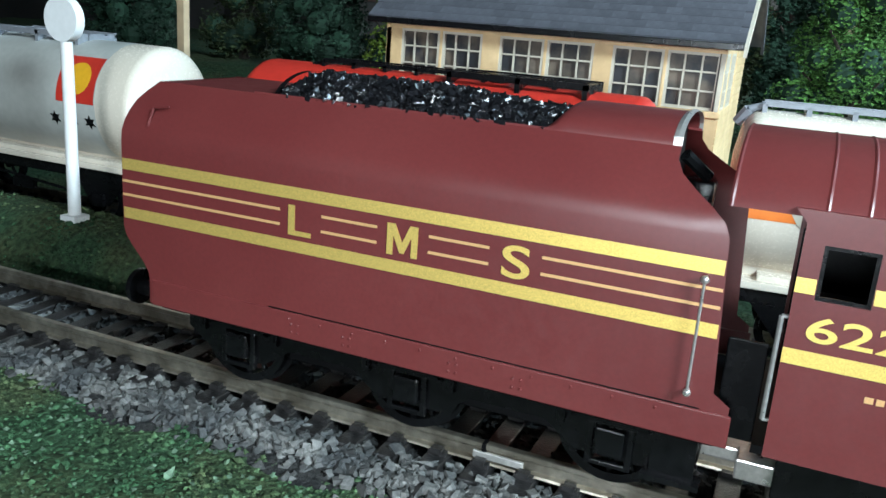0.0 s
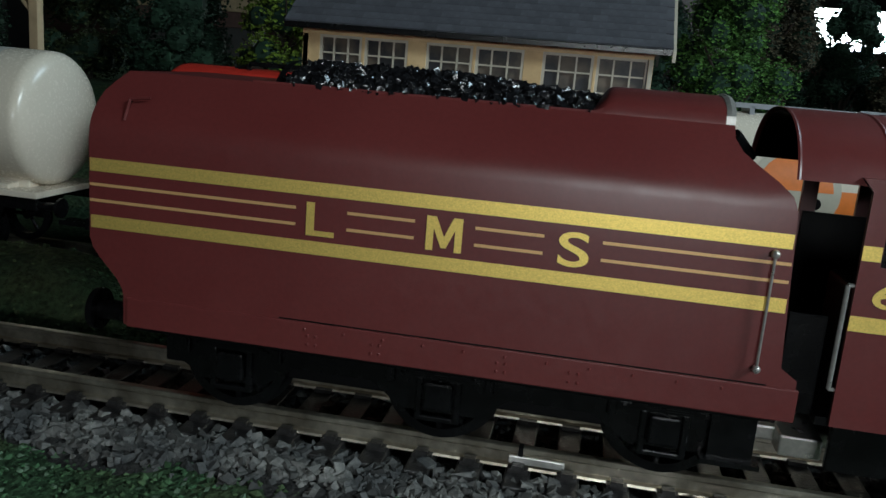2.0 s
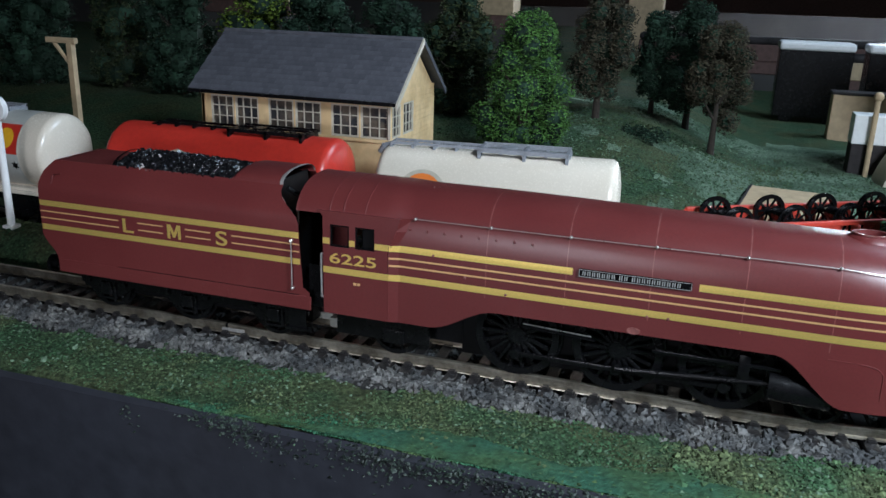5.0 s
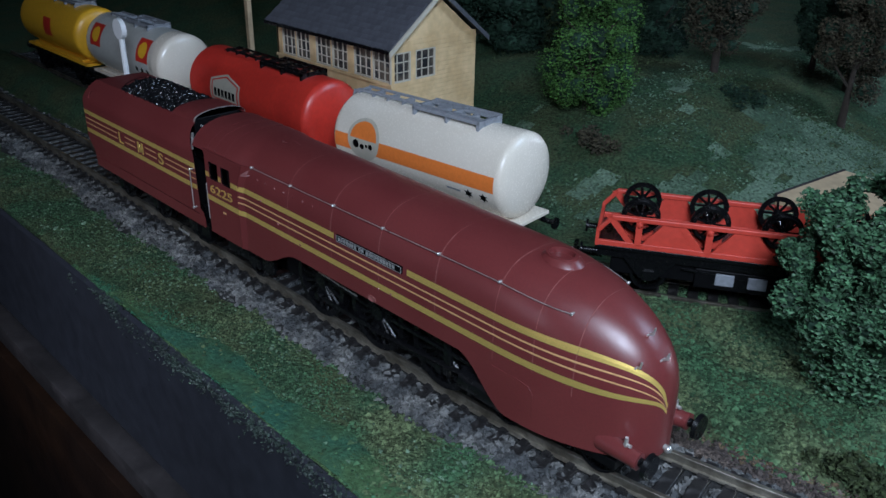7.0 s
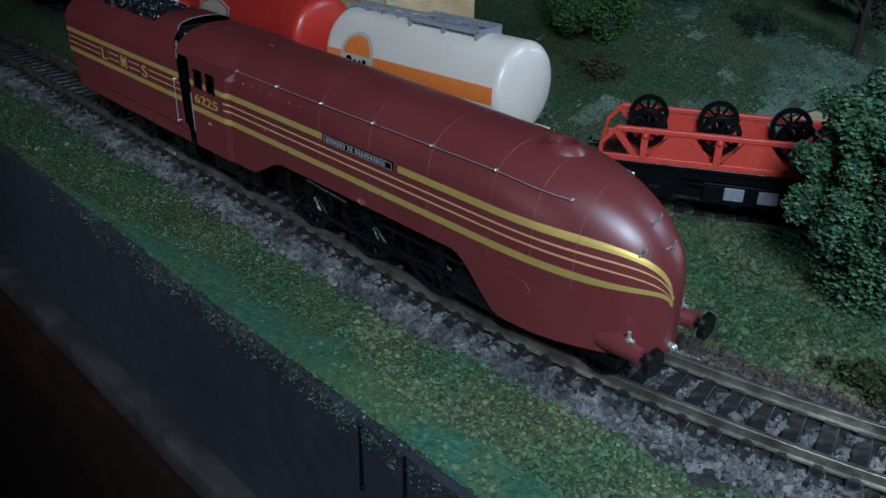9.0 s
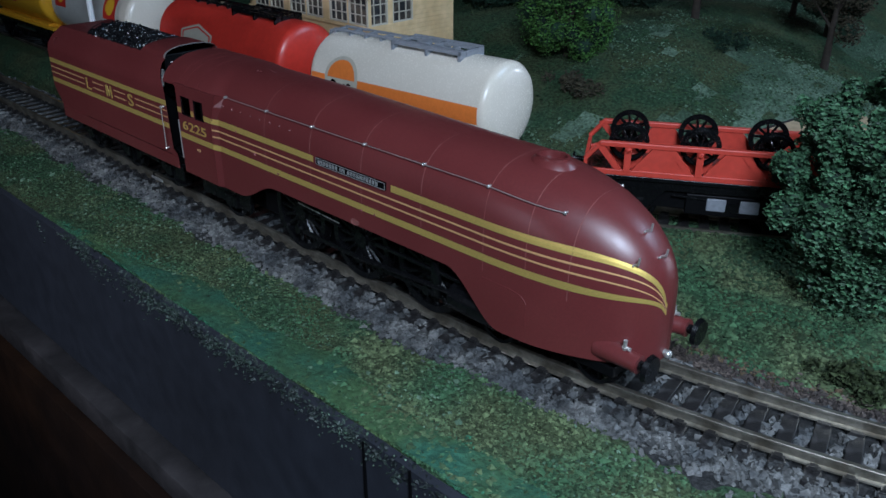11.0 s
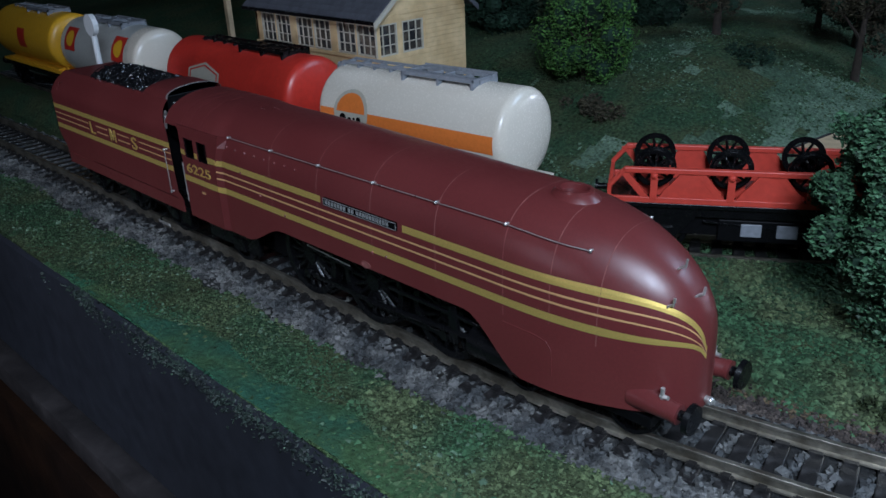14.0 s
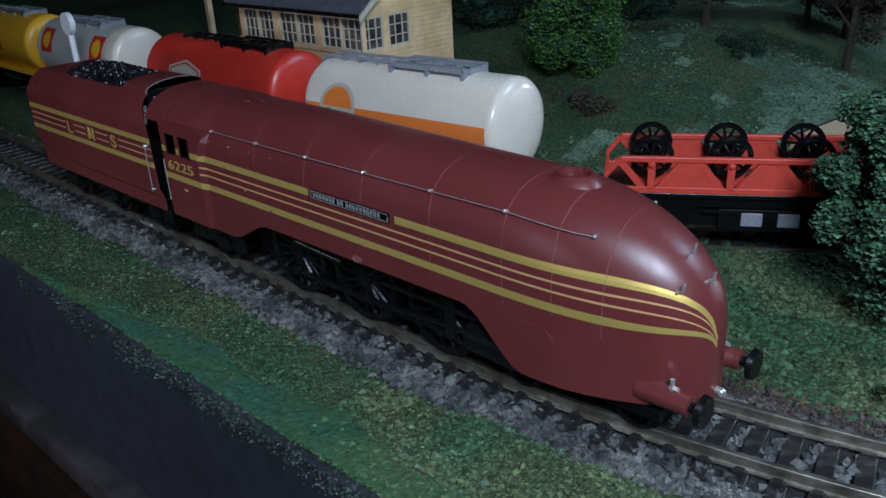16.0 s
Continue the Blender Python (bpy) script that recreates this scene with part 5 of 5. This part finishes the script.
    for i in range(22):
        z = 20.5 + i * 2.1
        if z < zs - 1:
            part("board", boxed(X1 - 0.2, X1 + 0.28, Y0, Y1, z, z + 1.95, 0.12), CREAM, gable)
        elif z < zr - 4:
            wdt = (Y1 - Y0) / 2 * (1 if z < ze else max(0.0, (zr - 1.2 - z) / (zr - 1.2 - ze)))
            c = (Y0 + Y1) / 2
            y_lo = c - wdt
            if zs <= z < ze - 3.6:
                y_lo = 121.0
            if c + wdt - y_lo > 2:
                part("board", boxed(X1 - 0.2, X1 + 0.28, y_lo, c + wdt, z, z + 1.95, 0.12), CREAM, gable)
    # roof: two slopes with slates
    c = (Y0 + Y1) / 2
    for sgn in (-1, 1):
        edge = c + sgn * ((Y1 - Y0) / 2 + 4.5)
        zedge = ze - 1.2
        roof = part("roof_slope", prism([(0, 0), (1, 0), (1, 1), (0, 1)], 0, 1), ROOF, t, "grey slate roof slope")
        bm = loft([[(X0 - 3.5, edge, zedge), (X0 - 3.5, c, zr)], [(X1 + 4, edge, zedge), (X1 + 4, c, zr)]])
        ext = bmesh.ops.extrude_face_region(bm, geom=bm.faces[:])
        bmesh.ops.translate(bm, vec=(0, 0, 1.1), verts=[g for g in ext["geom"] if isinstance(g, bmesh.types.BMVert)])
        bmesh.ops.recalc_face_normals(bm, faces=bm.faces)
        roof.data = finish(None, bm, ROOF)
        if sgn < 0:
            slope = math.degrees(math.atan2(zr - zedge, c - edge))
            length = math.hypot(zr - zedge, c - edge)
            n, m = 13, 27
            me = finish(None, boxed(-1.86, 1.86, -0.1, length / n + 0.5, 0, 0.26), ROOF)
            for i in range(n):
                for j in range(m):
                    x = X0 - 3.5 + (j + 0.5 + 0.5 * (i % 2)) * (X1 - X0 + 7.5) / m
                    if x > X1 + 3:
                        continue
                    f = i / n
                    if i * m + j < 330:
                        shared("slate", me, roof, mmpose(x, edge + (c - edge) * f, zedge + 1.12 + (zr - zedge) * f, slope - 1.2, 0, 0))
    part("ridge", rod(bmesh.new(), (X0 - 3.5, c, zr + 1.2), (X1 + 4, c, zr + 1.2), 1.0, 10), ROOF, t, smooth=True)
    for sgn in (-1, 1):
        b2 = prism([(c, zr + 1.6), (c + sgn * 32.7, ze - 1.0), (c + sgn * 32.7, ze - 3.4), (c, zr - 1.0)], X1 + 4.0, X1 + 4.8)
        ob = part("barge_board", b2, ROOF if sgn > 0 else TRIM, t, "painted barge board")
        ob.data.transform(Matrix(((0, 1, 0, 0), (1, 0, 0, 0), (0, 0, 1, 0), (0, 0, 0, 1))))
        ob.data.flip_normals()
    part("gutter", boxed(X0 - 3.5, X1 + 4, Y0 - 5.4, Y0 - 4.2, ze - 1.9, ze - 0.3, 0.2), BLACK, t, "dark gutter")


build_signal_box()


# ---- signs, posts ----
def build_posts():
    x, y = -67.0, 33.5
    t = thing("signal_post", mmpose(x, y, height(x, y)), "white post with a round white disc on top", "signal post")
    part("base", boxed(-2.6, 2.6, -2.6, 2.6, -0.5, 1.2, 0.3), POST, t)
    part("post", rod(bmesh.new(), (0, 0, 1), (0, 0, 46), 1.65, 12, 1.5), POST, t, "white tubular post", smooth=True)
    bm = rod(bmesh.new(), (0, -1.6, 50.8), (0, 1.0, 50.8), 5.4, 28)
    part("disc", bm, POST, t, "round white disc", smooth=True)
    x, y = -132, 152
    t = thing("gallows_post", mmpose(x, y, height(x, y)), "cream wooden post with a bracketed arm in the grass", "post")
    part("post", boxed(-1.8, 1.8, -1.8, 1.8, 0, 72, 0.3), TAN, t)
    part("arm", boxed(-16, 4, -1.5, 1.5, 70, 73, 0.3), TAN, t)
    part("strut", rod(bmesh.new(), (-1, 0, 58), (-11, 0, 70), 1.2, 6), TAN, t)


build_posts()


# ---- trees ----
def leaf_cloud(rng, blobs, count, leaf):
    """Small bent leaf flakes scattered through the outer shell of several lumps."""
    verts, faces = [], []
    total = sum(b[3] ** 2 for b in blobs)
    for cx, cy, cz, r in blobs:
        for _ in range(int(count * r * r / total)):
            d = Vector((rng.gauss(0, 1), rng.gauss(0, 1), rng.gauss(0, 1))).normalized()
            p = Vector((cx, cy, cz)) + d * r * rng.uniform(0.66, 1.22)
            q = (d + Vector((rng.uniform(-0.8, 0.8), rng.uniform(-0.8, 0.8), rng.uniform(-0.8, 0.8)))).to_track_quat("Z", "Y").to_matrix()
            s = leaf * rng.uniform(0.6, 1.4)
            k = len(verts)
            for u, v, w in ((-1, 0, 0), (0, -0.7, 0.35), (1, 0, 0), (0, 0.7, 0.35), (0, 0, -0.35)):
                r3 = p + q @ Vector((u * s, v * s, w * s))
                verts.append((r3.x * MM, r3.y * MM, r3.z * MM))
            faces += [(k, k + 1, k + 4), (k + 1, k + 2, k + 4), (k + 2, k + 3, k + 4), (k + 3, k, k + 4)]
    me = bpy.data.meshes.new("crown")
    me.from_pydata(verts, [], faces)
    return me


def build_tree(seed, x, y, z, h, w, leafmat, label, trunk=0.22, count=5000, leaf=1.1, conical=0.0):
    rng = random.Random(seed)
    t = thing("tree", mmpose(x, y, z), label, "tree", "model trees")
    bm = rod(bmesh.new(), (0, 0, -2), (0.5, 0, h * 0.6), w * 0.045 + 0.6, 10, 0.6)
    for i in range(7):
        a, zz = rng.uniform(0, 6.3), h * rng.uniform(trunk, 0.55)
        rod(bm, (0, 0, zz), (math.cos(a) * w * 0.32, math.sin(a) * w * 0.32, zz + h * 0.2), 0.9, 6, 0.4)
    part("trunk", bm, BARK, t, "dark tapered trunk with limbs", smooth=True)
    blobs = []
    z0 = h * trunk
    for i in range(44):
        f = rng.random()
        zz = z0 + (h - z0) * f
        prof = math.sin(math.pi * min(1, f * 0.84 + 0.13)) ** 0.75 * (1 - conical * f)
        a, rr = rng.uniform(0, 6.3), w * 0.5 * prof * rng.uniform(0.5, 0.84)
        blobs.append((math.cos(a) * rr, math.sin(a) * rr, min(zz, h - w * 0.12), w * rng.uniform(0.1, 0.17)))
    if trunk < 0.1:
        for i in range(14):
            a = 2 * math.pi * i / 14
            blobs.append((math.cos(a) * w * 0.27, math.sin(a) * w * 0.27, h * rng.uniform(0.1, 0.2), w * 0.14))
    blobs.append((0, 0, z0 + (h - z0) * 0.45, w * 0.3))
    me = leaf_cloud(rng, blobs, count, leaf)
    me.materials.append(leafmat)
    crown = new("crown", me)
    crown.parent = t
    # dark balls put the crown's inner shade into colour
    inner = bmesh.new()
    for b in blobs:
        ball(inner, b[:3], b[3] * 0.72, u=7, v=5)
    part("inner_foliage", inner, LEAFDARK, t, "dark balls filling the crown as its inner shade")
    return t


def build_trees():
    build_tree(1, 116, 203, height(116, 203), 74, 52, LEAF, "round bright green model tree behind the wagons", 0.0, 20000, 0.75)
    build_tree(2, 144, 283, height(144, 283), 78, 44, LEAFBROWN, "tall olive brown model tree", 0.2, 12000, 0.8)
    build_tree(3, 214, 298, height(214, 298), 77, 40, LEAFBROWN, "dark olive tree on a bare trunk", 0.24, 15000, 0.8)
    build_tree(4, 196, 345, height(196, 345), 80, 44, LEAFDARK, "dark green model tree", 0.2, 9000, 0.95)
    build_tree(5, 172, 350, height(172, 350), 66, 32, LEAFDARK, "small dark green model tree", 0.2, 7000, 0.9)
    for i, (x, y, h, w, m) in enumerate(((-20, 235, 75, 55, LEAFDARK), (-75, 250, 85, 60, LEAFLIME), (25, 245, 70, 50, LEAFDARK), (62, 262, 72, 46, LEAFOLIVE), (-130, 255, 80, 62, LEAFDARK), (-190, 270, 90, 60, LEAFOLIVE), (-45, 290, 95, 60, LEAFDARK), (95, 300, 62, 44, LEAFDARK), (-260, 260, 80, 66, LEAFDARK))):
        build_tree(20 + i, x, y, height(x, y), h, w, m, "bushy model tree in the row behind the signal box", 0.08, 8000, 1.1)
    # the bush in front of the red wagon
    rng = random.Random(77)
    t = thing("bush", mmpose(308, 87, height(308, 87)), "dense dark blue-green leafy bush", "bush")
    blobs = []
    for i in range(140):
        d = Vector((rng.gauss(0, 1), rng.gauss(0, 1), rng.gauss(0, 1))).normalized()
        q = rng.uniform(0.72, 1.0)
        taper = 1.0 if d.z > 0 else 1 + 0.45 * d.z
        blobs.append((d.x * 28 * q * taper - 1, d.y * 22 * q * taper, 34 + d.z * (40 if d.z > 0 else 28) * q, rng.uniform(2.8, 5.4)))
    blobs += [(0, 0, 14, 15), (0, 0, 30, 17), (0, 0, 46, 10)]
    me = leaf_cloud(rng, blobs, 44000, 0.85)
    me.materials.append(LEAFBLUE)
    crown = new("foliage", me)
    crown.parent = t
    # the bush's inner shade, as dark balls behind the leaves
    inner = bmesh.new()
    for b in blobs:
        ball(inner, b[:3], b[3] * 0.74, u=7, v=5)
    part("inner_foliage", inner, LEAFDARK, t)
    # low scrub by the loco's nose and behind the wagons
    for k, (x, y, r, n, m) in enumerate(((328, 46, 13, 900, LEAFOLIVE), (140, 180, 15, 900, LEAFBROWN), (175, 260, 16, 700, LEAFDARK))):
        rng = random.Random(90 + k)
        s = thing("scrub", mmpose(x, y, height(x, y)), "low straggling scrub on the grass", "scrub", "low scrub")
        bl = [(rng.gauss(0, r * 0.5), rng.gauss(0, r * 0.4), rng.uniform(0, 2.5), rng.uniform(2, 4)) for _ in range(14)]
        me = leaf_cloud(rng, bl, n, 0.9)
        me.materials.append(m)
        f = new("foliage", me)
        f.parent = s


build_trees()


# ---- the far side of the layout ----
def build_far_side():
    # brown shed with a pale roof
    t = thing("engine_shed", mmpose(364, 385, 0, 0, 0, 20), "brown brick shed with a pale roof across the yard", "shed")
    part("wall", boxed(-24, 40, -22, 22, -5, 74, 0.5), BROWN, t, "brown brick wall")
    for sgn in (-1, 1):
        bm = loft([[(-30, sgn * 28, 70), (-30, 0, 104)], [(46, sgn * 28, 70), (46, 0, 104)]])
        ext = bmesh.ops.extrude_face_region(bm, geom=bm.faces[:])
        bmesh.ops.translate(bm, vec=(0, 0, 2), verts=[g for g in ext["geom"] if isinstance(g, bmesh.types.BMVert)])
        part("roof", bm, SHEDROOF, t, "pale shiny roof")
    part("gable", prism([(-22, 74), (22, 74), (0, 101)], -24, -22), BROWN, t).data.transform(Matrix(((0, 1, 0, 0), (1, 0, 0, 0), (0, 0, 1, 0), (0, 0, 0, 1))))
    part("window", boxed(-24.8, -24, -10, 10, 40, 52), WINPANE, t)
    t = thing("arched_wall", mmpose(374, 322, -6, 0, 0, 12), "round-topped tan wall in front of the shed", "wall")
    arc = [(62 * math.cos(math.pi * i / 28), 62 * math.sin(math.pi * i / 28) * 0.92) for i in range(29)]
    part("face", prism(arc, -5, 9), TAN, t, "flat tan face")
    rim = [(65 * math.cos(math.pi * i / 28), 65 * math.sin(math.pi * i / 28) * 0.92) for i in range(29)]
    part("rim", loft([[(a[0], -8, a[1]), (b[0], -8, b[1]), (b[0], 11, b[1]), (a[0], 11, a[1])] for a, b in zip(arc, rim)], closed=True), TRIM, t, "pale raised rim")
    t = thing("grey_bin", mmpose(309, 340, 2), "grey and white box with a cream post", "box")
    part("body", boxed(-12, 12, -8, 8, 0, 22, 0.6), LEDGE, t)
    part("lid", boxed(-12.5, 12.5, -8.5, 8.5, 22, 40, 0.6), POST, t, "bright white lid")
    part("post", rod(ball(bmesh.new(), (-2, -12, 52), 3), (-2, -12, 0), (-2, -12, 50), 1.6, 10), TAN, t, "cream post", smooth=True)
    for i, (x, w) in enumerate(((290, 58), (354, 46))):
        t = thing("goods_van", mmpose(x, 560, 4), "dark goods van with a white roof, far across the yard", "goods van", "vans across the yard")
        part("body", boxed(-w / 2, w / 2, -15, 15, 6, 62, 0.6), BLACK, t)
        part("roof", boxed(-w / 2 - 1, w / 2 + 1, -16, 16, 62, 69, 2.0), POST, t, "white roof")
        for e in (-1, 1):
            part("wheel", rod(bmesh.new(), (e * w * 0.3, -12, 6), (e * w * 0.3, -9, 6), 6, 16), BLACK, t)
    for i, (x, y, w, z, m) in enumerate(((-31, 640, 74, 78, TAN), (330, 800, 420, 34, BROWN), (470, 760, 260, 22, TAN), (-300, 620, 120, 84, TAN))):
        t = thing("coach", mmpose(x, y, z), "cream and brown coach on a raised far track", "coach", "far coaches")
        part("body", boxed(-w / 2, w / 2, -16, 16, 4, 22, 0.6), m, t, "painted coach body")
        part("underframe", boxed(-w / 2, w / 2, -15, 15, -10, 4, 0.6), BROWN, t)
        part("roof", boxed(-w / 2, w / 2, -16.5, 16.5, 22, 30, 3), LEDGE if i else TAN, t)
        part("pier", boxed(-w / 2 + 4, w / 2 - 4, -14, 14, -z - 5, -10), WALL, t, "dark support")
    t = thing("platform", mmpose(234, 220, 0, 0, 0, -8), "flat tan card platform on the grass", "platform")
    part("slab", boxed(0, 42, -28, 28, -6, 10, 0.4), TAN, t, "tan card slab")
    part("edging", boxed(-0.6, 0.6, -28.2, 28.2, 8.2, 10.5, 0.2), LEDGE, t, "grey edging strip")
    t = thing("timber_post", mmpose(115, 900, 0), "cream timber post beyond the trees", "post")
    part("post", boxed(-6, 6, -6, 6, -5, 330, 1), TAN, t)
    part("foot", boxed(-22, 22, -14, 14, -5, 133, 2), TAN, t, "cream boxed foot of the post")
    t = thing("card_box", mmpose(318, 470, 0), "low tan card box in the far yard", "box")
    part("body", boxed(-20, 22, -8, 8, -5, 40, 0.6), TAN, t)
    part("lid", boxed(-21, 23, -9, 9, 40, 42, 0.3), LEDGE, t)
    # long bright window in the far wall
    t = tagged(new("window_1"), "long low window, blazing white with daylight", "window", kind="structure")
    m = bpy.data.materials.new("daylight")
    m.use_nodes = True
    b = m.node_tree.nodes["Principled BSDF"]
    b.inputs["Base Color"].default_value = (0.9, 0.9, 0.9, 1)
    b.inputs["Emission Color"].default_value = (0.85, 0.93, 1, 1)
    b.inputs["Emission Strength"].default_value = 60.0
    for x0, x1 in ((545, 995), (1025, 1480), (1510, 1960)):
        part("lit_pane", boxed(x0, x1, 2096, 2104, 172, 268, 6), m, t, "glaring daylit pane")
    for x0, x1 in ((520, 545), (995, 1025), (1480, 1510), (1960, 1985)):
        part("mullion", boxed(x0, x1, 2090, 2110, 172, 268, 2), LEDGE, t)
    part("window_frame", box(boxed(520, 1985, 2090, 2110, 268, 300, 2), 520, 1985, 2090, 2110, 140, 172, 2), LEDGE, t)
    part("curtain", boxed(394, 519, 2085, 2110, 172, 420, 4), POST, t, "pale hanging cloth")
    tagged(part("far_wall_shelf", boxed(-1500, 2400, 2060, 2110, 60, 138, 3), BROWN), "dark brown shelf below the window", "shelf", kind="structure")


build_far_side()
